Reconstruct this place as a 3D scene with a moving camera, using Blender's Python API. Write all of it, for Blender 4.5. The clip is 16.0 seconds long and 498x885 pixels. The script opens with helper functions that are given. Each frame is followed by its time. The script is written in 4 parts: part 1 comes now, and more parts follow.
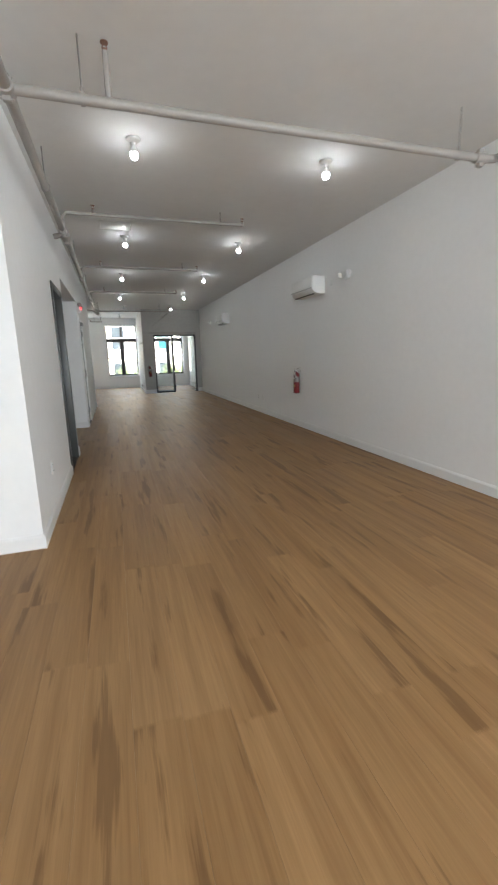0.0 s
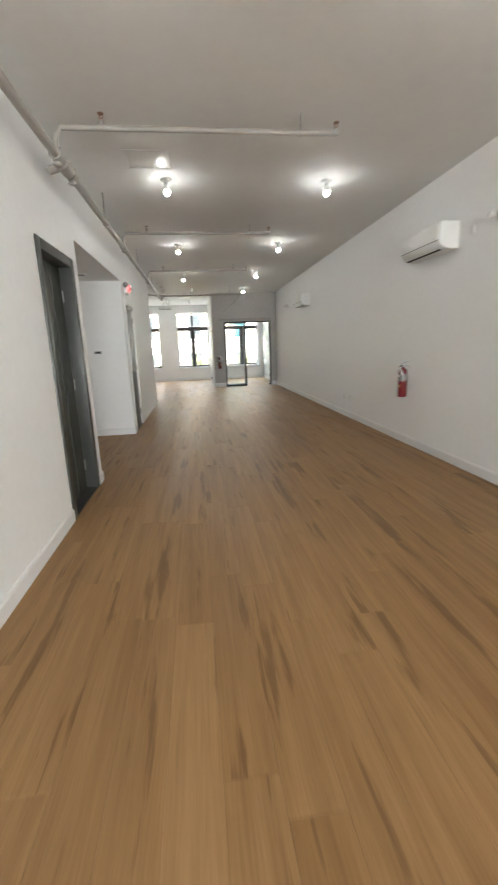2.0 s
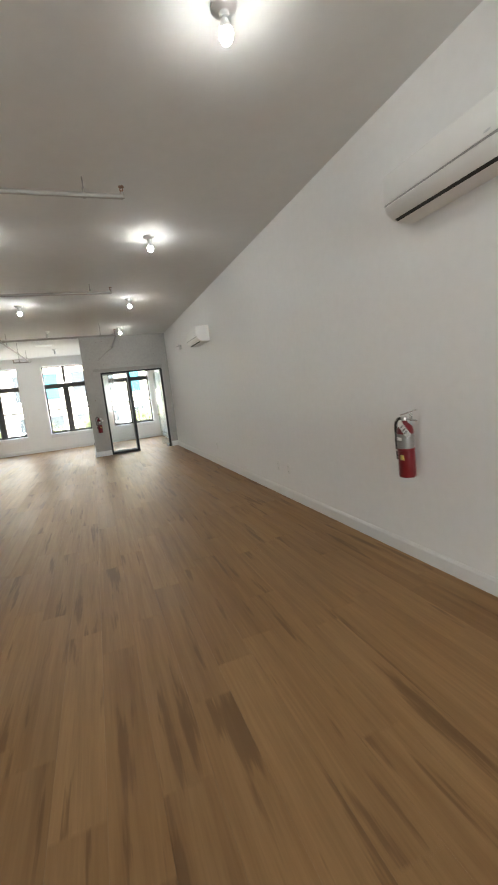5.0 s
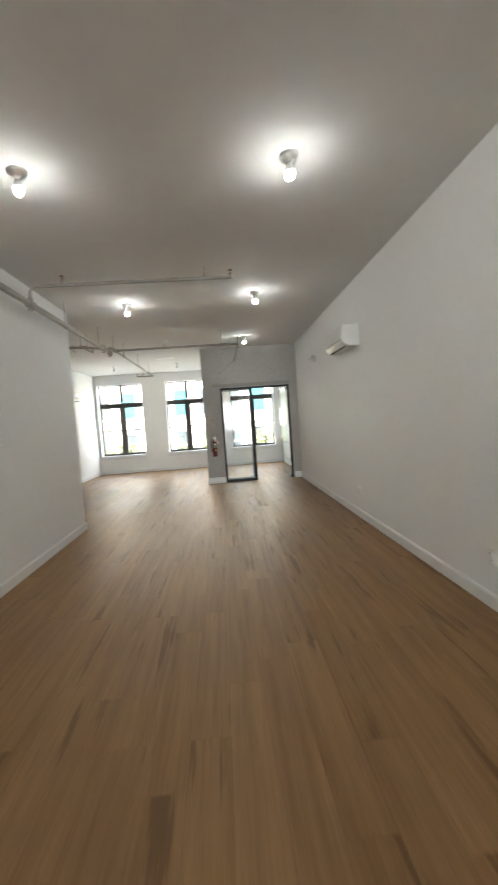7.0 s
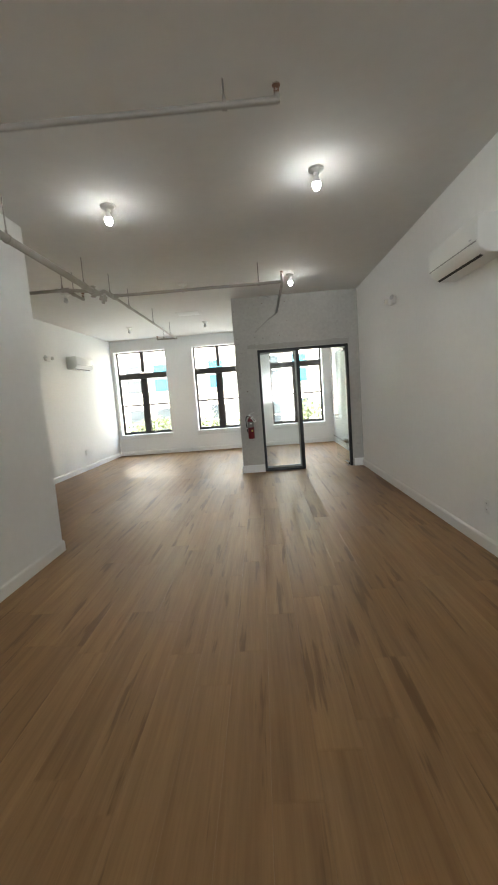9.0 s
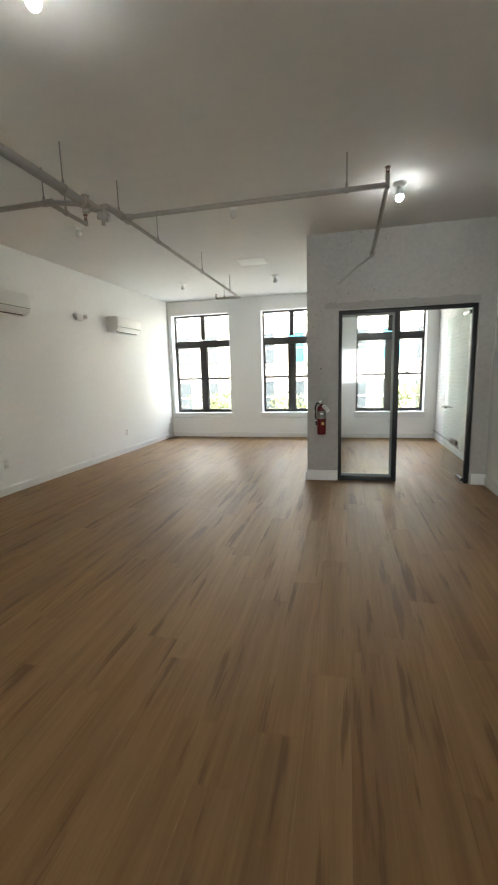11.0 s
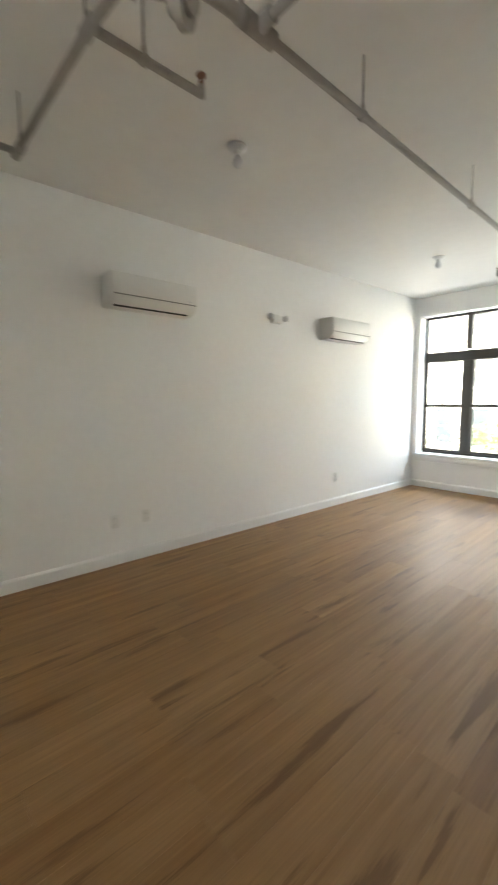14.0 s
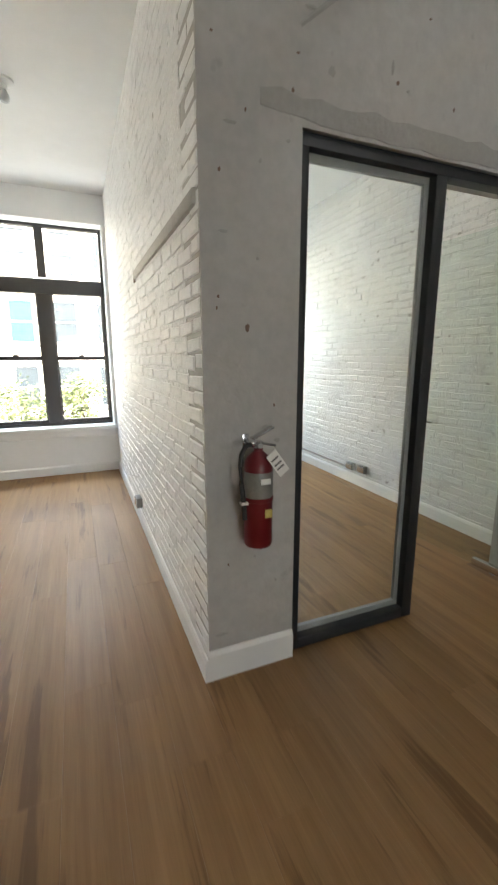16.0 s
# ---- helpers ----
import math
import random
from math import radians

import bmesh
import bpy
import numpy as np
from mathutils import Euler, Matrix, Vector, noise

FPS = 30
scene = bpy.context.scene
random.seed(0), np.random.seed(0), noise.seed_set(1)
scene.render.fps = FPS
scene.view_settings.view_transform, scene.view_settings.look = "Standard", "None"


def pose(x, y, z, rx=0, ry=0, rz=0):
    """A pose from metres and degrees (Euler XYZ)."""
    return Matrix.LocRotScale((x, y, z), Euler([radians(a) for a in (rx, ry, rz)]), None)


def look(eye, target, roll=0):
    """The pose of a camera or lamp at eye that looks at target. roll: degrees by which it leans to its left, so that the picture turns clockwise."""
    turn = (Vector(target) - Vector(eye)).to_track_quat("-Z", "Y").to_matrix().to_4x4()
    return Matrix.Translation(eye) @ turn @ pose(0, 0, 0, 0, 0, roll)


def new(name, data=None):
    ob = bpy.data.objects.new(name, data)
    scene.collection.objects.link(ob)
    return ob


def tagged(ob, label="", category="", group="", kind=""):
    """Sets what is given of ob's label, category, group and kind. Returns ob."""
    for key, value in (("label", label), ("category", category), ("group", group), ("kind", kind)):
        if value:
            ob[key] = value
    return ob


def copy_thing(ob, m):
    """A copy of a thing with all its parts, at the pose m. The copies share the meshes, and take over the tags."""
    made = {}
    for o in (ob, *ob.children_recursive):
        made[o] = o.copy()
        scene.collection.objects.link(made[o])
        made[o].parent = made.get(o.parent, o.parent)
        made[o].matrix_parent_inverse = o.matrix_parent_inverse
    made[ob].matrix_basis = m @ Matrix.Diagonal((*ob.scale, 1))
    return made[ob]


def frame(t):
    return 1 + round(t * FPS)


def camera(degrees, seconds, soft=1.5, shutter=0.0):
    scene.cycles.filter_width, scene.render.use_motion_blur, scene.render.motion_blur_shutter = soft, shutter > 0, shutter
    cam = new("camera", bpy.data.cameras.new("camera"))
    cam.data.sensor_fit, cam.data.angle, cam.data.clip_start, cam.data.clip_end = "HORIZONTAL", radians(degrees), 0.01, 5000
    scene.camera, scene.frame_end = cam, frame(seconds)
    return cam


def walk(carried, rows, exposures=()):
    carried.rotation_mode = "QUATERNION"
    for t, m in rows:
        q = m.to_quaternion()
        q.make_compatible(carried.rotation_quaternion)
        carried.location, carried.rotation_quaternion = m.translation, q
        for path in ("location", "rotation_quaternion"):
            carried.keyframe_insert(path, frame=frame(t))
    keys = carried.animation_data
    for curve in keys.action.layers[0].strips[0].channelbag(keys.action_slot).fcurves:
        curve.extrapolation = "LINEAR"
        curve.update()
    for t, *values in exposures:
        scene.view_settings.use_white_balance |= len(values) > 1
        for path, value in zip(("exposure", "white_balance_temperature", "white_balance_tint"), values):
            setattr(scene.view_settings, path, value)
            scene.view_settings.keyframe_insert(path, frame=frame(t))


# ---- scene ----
cam = camera(62.2, 16.0, soft=1.9, shutter=0.5)
PATH = [
    (0, (0.173, 0.134, 1.332), (0.761, 2.0, 0.918), -1.4),
    (0.5, (0.283, 0.606, 1.323), (0.72, 2.523, 0.957), -3.0),
    (1, (0.388, 1.069, 1.332), (0.76, 2.985, 0.897), -4.2),
    (1.5, (0.518, 1.496, 1.359), (0.919, 3.399, 0.891), -3.9),
    (2, (0.67, 1.977, 1.355), (0.895, 3.911, 0.898), -2.1),
    (2.3, (0.747, 2.283, 1.341), (0.838, 4.205, 0.798), -3.6),
    (2.5, (0.794, 2.487, 1.331), (0.943, 4.423, 0.854), -2.3),
    (3, (0.976, 2.913, 1.356), (1.507, 4.806, 0.988), -1.7),
    (5.5, (1.443, 5.369, 1.35), (2.109, 7.241, 1.122), -6.6),
    (6, (1.523, 5.848, 1.388), (1.911, 7.801, 1.203), -5.2),
    (6.5, (1.600, 6.370, 1.408), (1.937, 8.334, 1.235), -4.2),
    (7, (1.64, 6.859, 1.403), (1.761, 8.852, 1.293), -4.0),
    (7.5, (1.603, 7.373, 1.363), (1.534, 9.364, 1.182), -3.1),
    (8, (1.603, 7.911, 1.382), (1.544, 9.898, 1.165), -4.4),
    (10.5, (1.724, 10.426, 1.406), (1.508, 12.395, 1.128), -2.6),
    (11, (1.727, 10.888, 1.414), (1.274, 12.809, 1.087), -1.6),
    (11.5, (1.679, 11.318, 1.404), (1.201, 13.238, 1.113), -0.5),
    (12, (1.673, 11.745, 1.389), (1.129, 13.648, 1.099), -2.7),
    (12.3, (1.565, 11.973, 1.402), (0.628, 13.718, 1.128), -3.4),
    (12.5, (1.503, 12.128, 1.406), (0.291, 13.696, 1.137), -4.7),
    (13, (1.335, 12.524, 1.445), (-0.088, 13.906, 1.186), -4.4),
    (13.5, (1.173, 12.93, 1.465), (-0.428, 14.111, 1.265), -3.0),
    (14, (1.012, 13.301, 1.455), (-0.458, 14.642, 1.248), -0.3),
    (14.5, (0.910, 13.655, 1.46), (0.049, 15.43, 1.13), -1.2),
    (14.8, (0.909, 13.925, 1.393), (0.752, 15.89, 1.053), 0.8),
    (15, (0.967, 14.094, 1.338), (1.107, 16.058, 0.982), -1.0),
    (15.2, (0.964, 14.249, 1.334), (1.299, 16.175, 0.914), -2.1),
    (15.5, (0.914, 14.454, 1.327), (1.460, 16.331, 0.904), -1.0),
    (16, (0.814, 14.828, 1.351), (1.566, 16.636, 0.944), -0.1),
]
walk(cam, [(t, look(eye, target, roll)) for t, eye, target, roll in PATH], [(0, 3.45, 6500, 8), (1.0, 3.9, 6550, 8), (2.0, 4.05, 6900, 8), (2.5, 4.15, 6950, 8), (3, 4.1, 6950, 8), (6, 4.1, 6950, 8), (8, 4.0, 6950, 7), (10.5, 3.83, 6900, 6), (12.5, 4.0, 6950, 7), (13.5, 4.15, 7000, 8), (14, 4.1, 7000, 7), (15, 3.5, 7000, 9), (15.5, 3.85, 7050, 9), (16, 4.0, 7050, 9)])

# ---- light ----
SUN_UP, SUN_ROT = radians(36), radians(191)
world = bpy.data.worlds.new("world")
scene.world = world
world.use_nodes = True
wn = world.node_tree.nodes
sky = wn.new("ShaderNodeTexSky")
sky.sky_type, sky.sun_disc = "NISHITA", False
sky.sun_elevation, sky.sun_rotation = SUN_UP, SUN_ROT
world.node_tree.links.new(sky.outputs[0], wn["Background"].inputs[0])
wn["Background"].inputs[1].default_value = 0.15
sun_data = bpy.data.lights.new("sun", "SUN")
sun_data.energy, sun_data.angle, sun_data.color = 3.6, radians(0.5), (1.0, 0.95, 0.88)
sun = new("sun", sun_data)
sun.matrix_world = look((-3, -16, 12), (0, 0, 0))
BULB = 11.5
# area lamp added at the unseen rear opening, standing in for its daylight
rear = bpy.data.lights.new("rear_daylight_fill", "AREA")
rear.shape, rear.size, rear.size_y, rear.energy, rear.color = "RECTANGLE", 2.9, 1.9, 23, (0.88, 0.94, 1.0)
new("rear_daylight_fill", rear).matrix_world = look((1.95, -3.32, 1.7), (2.0, 0, 1.4))


# area lamp added unseen over the street to boost the sky through the windows
sl = bpy.data.lights.new("street_sky_fill", "AREA")
sl.shape, sl.size, sl.size_y, sl.energy, sl.color = "RECTANGLE", 9.0, 2.2, 105, (0.80, 0.90, 1.0)
new("street_sky_fill", sl).matrix_world = look((0.5, 24.6, 6.8), (0.5, 19.4, 1.2))

# upward lamp added below the sills, out of view, to brighten the bay ceiling
uplamp = bpy.data.lights.new("bay_ceiling_fill", "AREA")
uplamp.shape, uplamp.size, uplamp.size_y, uplamp.energy, uplamp.color = "RECTANGLE", 6.0, 0.5, 16, (0.86, 0.94, 1.0)
new("bay_ceiling_fill", uplamp).matrix_world = look((0.6, 21.05, 0.12), (0.6, 19.3, 2.2))

# ---- materials ----
def material(name, base, rough=0.5, metal=0.0, vary=0.06, scale=6.0, bump=0.0, bump_scale=60.0, emit=0.0, spec=0.5):
    m = bpy.data.materials.new(name)
    m.use_nodes = True
    n, l = m.node_tree.nodes, m.node_tree.links
    b = n["Principled BSDF"]
    b.inputs["Roughness"].default_value, b.inputs["Metallic"].default_value = rough, metal
    b.inputs["Specular IOR Level"].default_value = spec
    co = n.new("ShaderNodeTexCoord")
    big, small = n.new("ShaderNodeTexNoise"), n.new("ShaderNodeTexNoise")
    big.inputs["Scale"].default_value, small.inputs["Scale"].default_value = scale * 0.25, scale * 5
    big.inputs["Detail"].default_value = small.inputs["Detail"].default_value = 5
    l.new(co.outputs["Object"], big.inputs["Vector"])
    l.new(co.outputs["Object"], small.inputs["Vector"])
    mixed = n.new("ShaderNodeMath")
    mixed.operation = "ADD"
    l.new(big.outputs[0], mixed.inputs[0])
    l.new(small.outputs[0], mixed.inputs[1])
    rng = n.new("ShaderNodeMapRange")
    rng.inputs[1].default_value, rng.inputs[2].default_value = 0.6, 1.4
    rng.inputs[3].default_value, rng.inputs[4].default_value = 1 - vary, 1 + vary
    l.new(mixed.outputs[0], rng.inputs[0])
    tint = n.new("ShaderNodeVectorMath")
    tint.operation = "SCALE"
    tint.inputs[0].default_value = base
    l.new(rng.outputs[0], tint.inputs["Scale"])
    l.new(tint.outputs[0], b.inputs["Base Color"])
    if bump:
        bn, bt = n.new("ShaderNodeBump"), n.new("ShaderNodeTexNoise")
        bt.inputs["Scale"].default_value, bt.inputs["Detail"].default_value = bump_scale, 6
        bn.inputs["Strength"].default_value, bn.inputs["Distance"].default_value = bump, 0.01
        l.new(co.outputs["Object"], bt.inputs["Vector"])
        l.new(bt.outputs[0], bn.inputs["Height"])
        l.new(bn.outputs[0], b.inputs["Normal"])
    if emit:
        b.inputs["Emission Color"].default_value = (0.91, 0.955, 1.0, 1)
        b.inputs["Emission Strength"].default_value = emit
    return m


def wood_floor(name):
    """Oak planks along y: a tone of its own for each, fine grain, and dark streaks along the boards."""
    m = bpy.data.materials.new(name)
    m.use_nodes = True
    n, l = m.node_tree.nodes, m.node_tree.links
    b = n["Principled BSDF"]
    info, co = n.new("ShaderNodeObjectInfo"), n.new("ShaderNodeNewGeometry")
    add = n.new("ShaderNodeMath")
    add.operation = "ADD"
    l.new(info.outputs["Random"], add.inputs[0])
    l.new(co.outputs["Random Per Island"], add.inputs[1])
    frac = n.new("ShaderNodeMath")
    frac.operation = "FRACT"
    l.new(add.outputs[0], frac.inputs[0])
    shift = n.new("ShaderNodeCombineXYZ")
    mul = n.new("ShaderNodeMath")
    mul.operation = "MULTIPLY"
    mul.inputs[1].default_value = 37.0
    l.new(frac.outputs[0], mul.inputs[0])
    l.new(mul.outputs[0], shift.inputs[2])
    pos = n.new("ShaderNodeVectorMath")
    l.new(co.outputs["Position"], pos.inputs[0])
    l.new(shift.outputs[0], pos.inputs[1])

    def grain(sx, sy, detail, rough=0.55):
        mp, t = n.new("ShaderNodeMapping"), n.new("ShaderNodeTexNoise")
        mp.inputs["Scale"].default_value = (sx, sy, 1)
        t.inputs["Scale"].default_value, t.inputs["Detail"].default_value = 1, detail
        t.inputs["Roughness"].default_value = rough
        l.new(pos.outputs[0], mp.inputs[0])
        l.new(mp.outputs[0], t.inputs[0])
        return t.outputs[0]

    def ramp(src, stops):
        r = n.new("ShaderNodeValToRGB")
        while len(r.color_ramp.elements) < len(stops):
            r.color_ramp.elements.new(0.5)
        for e, (p, c) in zip(r.color_ramp.elements, stops):
            e.position, e.color = p, (*c, 1)
        l.new(src, r.inputs[0])
        return r.outputs[0]

    def mix(kind, fac, a, c):
        x = n.new("ShaderNodeMix")
        x.data_type, x.blend_type = "RGBA", kind
        if isinstance(fac, float):
            x.inputs[0].default_value = fac
        else:
            l.new(fac, x.inputs[0])
        l.new(a, x.inputs[6])
        l.new(c, x.inputs[7])
        return x.outputs[2]

    def math_node(kind, a, c):
        x = n.new("ShaderNodeMath")
        x.operation = kind
        for sock, v in zip(x.inputs, (a, c)):
            if isinstance(v, float):
                sock.default_value = v
            else:
                l.new(v, sock)
        return x.outputs[0]

    tone = ramp(frac.outputs[0], [(0.0, (0.268, 0.146, 0.057)), (0.2, (0.314, 0.179, 0.075)), (0.45, (0.286, 0.160, 0.065)), (0.7, (0.334, 0.193, 0.083)), (0.88, (0.296, 0.166, 0.068)), (1.0, (0.344, 0.203, 0.091))])
    hair = grain(85, 3.4, 5, 0.65)
    fine = ramp(hair, [(0.3, (0.84, 0.81, 0.78)), (0.7, (1.08, 1.08, 1.08))])
    broad = ramp(grain(16, 0.7, 4), [(0.3, (0.72, 0.67, 0.62)), (0.62, (1.08, 1.08, 1.08))])
    # dark mineral streaks, feathered by the fine grain
    feather = math_node("MULTIPLY", math_node("SUBTRACT", hair, 0.5), 0.30)
    wide = ramp(math_node("ADD", grain(11.5, 1.0, 4, 0.5), feather), [(0.59, (0, 0, 0)), (0.66, (1, 1, 1))])
    thin = ramp(math_node("ADD", grain(46, 0.8, 3, 0.5), feather), [(0.63, (0, 0, 0)), (0.74, (0.35, 0.35, 0.35))])
    streak = math_node("MAXIMUM", wide, thin)
    colour = mix("MULTIPLY", 0.75, mix("MULTIPLY", 0.75, tone, fine), broad)
    dark = n.new("ShaderNodeRGB")
    dark.outputs[0].default_value = (0.112, 0.053, 0.018, 1)
    l.new(mix("MIX", math_node("MULTIPLY", streak, 0.62), colour, dark.outputs[0]), b.inputs["Base Color"])
    rr = n.new("ShaderNodeMapRange")
    rr.inputs[3].default_value, rr.inputs[4].default_value = 0.40, 0.57
    l.new(math_node("ADD", math_node("MULTIPLY", grain(5, 2, 4), 0.5), math_node("MULTIPLY", frac.outputs[0], 0.5)), rr.inputs[0])
    l.new(rr.outputs[0], b.inputs["Roughness"])
    b.inputs["Specular IOR Level"].default_value = 0.34
    bp = n.new("ShaderNodeBump")
    bp.inputs["Strength"].default_value, bp.inputs["Distance"].default_value = 0.12, 0.004
    l.new(grain(110, 4, 5), bp.inputs["Height"])
    l.new(bp.outputs[0], b.inputs["Normal"])
    return m


def glass_material(name, tint):
    m = bpy.data.materials.new(name)
    m.use_nodes = True
    n, l = m.node_tree.nodes, m.node_tree.links
    n.remove(n["Principled BSDF"])
    tr, gl, lw, mx = n.new("ShaderNodeBsdfTransparent"), n.new("ShaderNodeBsdfGlossy"), n.new("ShaderNodeLayerWeight"), n.new("ShaderNodeMixShader")
    fr, ma = n.new("ShaderNodeMath"), n.new("ShaderNodeMath")
    fr.operation, ma.operation = "POWER", "MULTIPLY_ADD"
    fr.inputs[1].default_value, ma.inputs[1].default_value, ma.inputs[2].default_value = 4.5, 0.5, 0.03
    l.new(lw.outputs["Facing"], fr.inputs[0])
    l.new(fr.outputs[0], ma.inputs[0])
    tr.inputs[0].default_value = (*tint, 1)
    gl.inputs["Roughness"].default_value = 0.02
    l.new(ma.outputs[0], mx.inputs[0])
    l.new(tr.outputs[0], mx.inputs[1])
    l.new(gl.outputs[0], mx.inputs[2])
    l.new(mx.outputs[0], n["Material Output"].inputs[0])
    return m


PAINT = material("white_wall_paint", (0.88, 0.88, 0.87), 0.6, vary=0.025, scale=3, bump=0.08, bump_scale=90)
# grey dirty skim, taken darker still for the shade on its backlit face
PLASTER = material("rough_skim_plaster_shaded", (0.47, 0.455, 0.43), 0.75, vary=0.11, scale=5, bump=0.55, bump_scale=14)
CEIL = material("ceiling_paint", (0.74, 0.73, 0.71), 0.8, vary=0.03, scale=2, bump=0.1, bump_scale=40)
TRIM = material("white_trim_paint", (0.82, 0.82, 0.81), 0.35, vary=0.02)
WOOD = wood_floor("oak_plank")
SLAB = material("dark_underlay", (0.16, 0.10, 0.06), 0.9)
BLACK = material("black_steel_frame", (0.018, 0.019, 0.021), 0.45, vary=0.15, bump=0.05)
BRONZE = material("dark_bronze_window_frame", (0.045, 0.04, 0.037), 0.45, vary=0.1)
STEEL = material("dark_green_grey_steel_door", (0.045, 0.049, 0.041), 0.36, vary=0.16, scale=4)
STEEL_FRAME = material("door_frame_grey_paint", (0.06, 0.063, 0.058), 0.38, vary=0.12)
# white pipe paint; the grey of its shaded side is in the colour
PIPE = material("white_painted_pipe_shaded", (0.34, 0.315, 0.29), 0.45, vary=0.07, scale=10, bump=0.1)
ROD = material("zinc_rod", (0.30, 0.29, 0.28), 0.45, 0.7)
HEAD = material("rusty_sprinkler_brass", (0.22, 0.11, 0.07), 0.5, 0.5, vary=0.2)
WHITE = material("white_plastic", (0.80, 0.80, 0.78), 0.32, vary=0.015)
GREYP = material("grey_vent_plastic", (0.32, 0.32, 0.31), 0.5)
DARK = material("black_plastic", (0.02, 0.02, 0.02), 0.5)
RED = material("red_enamel", (0.15, 0.006, 0.010), 0.28, vary=0.08)
LABEL = material("silver_label", (0.24, 0.235, 0.22), 0.4, 0.3, vary=0.2, scale=40)
RUBBER = material("black_rubber", (0.018, 0.018, 0.018), 0.6)
CHROME = material("chrome", (0.66, 0.66, 0.66), 0.2, 1.0)
PAPER = material("paper_tag", (0.88, 0.87, 0.84), 0.8)
YELLOW = material("yellow_sticker", (0.62, 0.52, 0.15), 0.5, vary=0.3, scale=60)
INK = material("ink", (0.05, 0.05, 0.05), 0.7)
LENS = material("clear_lamp_lens", (0.66, 0.67, 0.68), 0.15, vary=0.05)
EXIT = material("red_exit_letters", (0.65, 0.03, 0.03), 0.4, emit=0.0)
EXIT.node_tree.nodes["Principled BSDF"].inputs["Emission Color"].default_value = (1, 0.08, 0.08, 1)
EXIT.node_tree.nodes["Principled BSDF"].inputs["Emission Strength"].default_value = 0.25
GLOW = material("lit_bulb", (0.9, 0.9, 0.9), 0.4, emit=BULB)
GLASS = glass_material("clear_glass", (0.97, 0.985, 0.98))
LEAFGLASS = glass_material("green_edged_glass", (0.94, 0.978, 0.958))
DOORGLASS = glass_material("greenish_door_glass", (0.97, 0.99, 0.985))
BRICK = material("white_painted_brick", (0.83, 0.83, 0.82), 0.62, vary=0.05, scale=8, bump=0.7, bump_scale=26)
MORTAR = material("white_painted_mortar", (0.79, 0.79, 0.78), 0.7, vary=0.25, scale=14, bump=0.9, bump_scale=30)


def pitted(m, scale, low, high, dark):
    """Small dark pits and scuffs with an outline of their own, over the paint."""
    n, l = m.node_tree.nodes, m.node_tree.links
    b = n["Principled BSDF"]
    paint = b.inputs["Base Color"].links[0].from_socket
    co, t, rng, mx = n.new("ShaderNodeTexCoord"), n.new("ShaderNodeTexNoise"), n.new("ShaderNodeMapRange"), n.new("ShaderNodeMix")
    t.inputs["Scale"].default_value, t.inputs["Detail"].default_value = scale, 4
    rng.inputs[1].default_value, rng.inputs[2].default_value = low, high
    mx.data_type = "RGBA"
    mx.inputs[7].default_value = (*dark, 1)
    l.new(co.outputs["Object"], t.inputs["Vector"])
    l.new(t.outputs[0], rng.inputs[0])
    l.new(rng.outputs[0], mx.inputs[0])
    l.new(paint, mx.inputs[6])
    l.new(mx.outputs[2], b.inputs["Base Color"])


pitted(MORTAR, 18, 0.62, 0.72, (0.44, 0.43, 0.41))
pitted(BRICK, 34, 0.71, 0.78, (0.52, 0.51, 0.49))
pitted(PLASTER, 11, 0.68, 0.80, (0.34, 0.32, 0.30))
CHIP = material("bare_plaster_chip", (0.20, 0.13, 0.10), 0.9, vary=0.3, scale=40)
STAIN = material("grey_plaster_patch", (0.38, 0.365, 0.34), 0.8, vary=0.1, scale=9, bump=0.3)
FACADE = material("cream_facade_stone", (0.78, 0.73, 0.65), 0.8, vary=0.08, scale=1.2, bump=0.2)
FGLASS = material("far_window_glass", (0.035, 0.042, 0.048), 0.2, vary=0.25, scale=0.6, spec=0.2)
FTEAL = material("far_window_blue_blind", (0.015, 0.11, 0.15), 0.4, vary=0.1, spec=0.2)
FFRAME = material("far_window_frame", (0.42, 0.42, 0.40), 0.6)
LEAF = material("leaves", (0.105, 0.125, 0.05), 0.6, vary=0.5, scale=2)
BARK = material("bark", (0.10, 0.075, 0.05), 0.9, vary=0.25, scale=12, bump=0.5)
ASPHALT = material("asphalt", (0.05, 0.05, 0.052), 0.9, vary=0.15, scale=2, bump=0.3)
CONCRETE = material("pavement_concrete", (0.32, 0.31, 0.29), 0.9, vary=0.1, scale=1)


# ---- mesh helpers ----
def box(bm, x0, y0, z0, x1, y1, z1, bevel=0.0):
    r = bmesh.ops.create_cube(bm, size=1, matrix=Matrix.Translation(((x0 + x1) / 2, (y0 + y1) / 2, (z0 + z1) / 2)) @ Matrix.Diagonal((x1 - x0, y1 - y0, z1 - z0, 1)))
    if bevel:
        es = list({e for v in r["verts"] for e in v.link_edges})
        bmesh.ops.bevel(bm, geom=es, offset=bevel, segments=2, affect="EDGES", profile=0.5)
    return bm


def boxes(*dims, bevel=0.0):
    bm = bmesh.new()
    for d in dims:
        box(bm, *d, bevel=bevel)
    return bm


def rod(bm, a, b, r, seg=14, r2=None):
    a, b = Vector(a), Vector(b)
    d = b - a
    m = Matrix.Translation((a + b) / 2) @ d.to_track_quat("Z", "Y").to_matrix().to_4x4()
    bmesh.ops.create_cone(bm, cap_ends=True, segments=seg, radius1=r, radius2=r if r2 is None else r2, depth=d.length, matrix=m)
    return bm


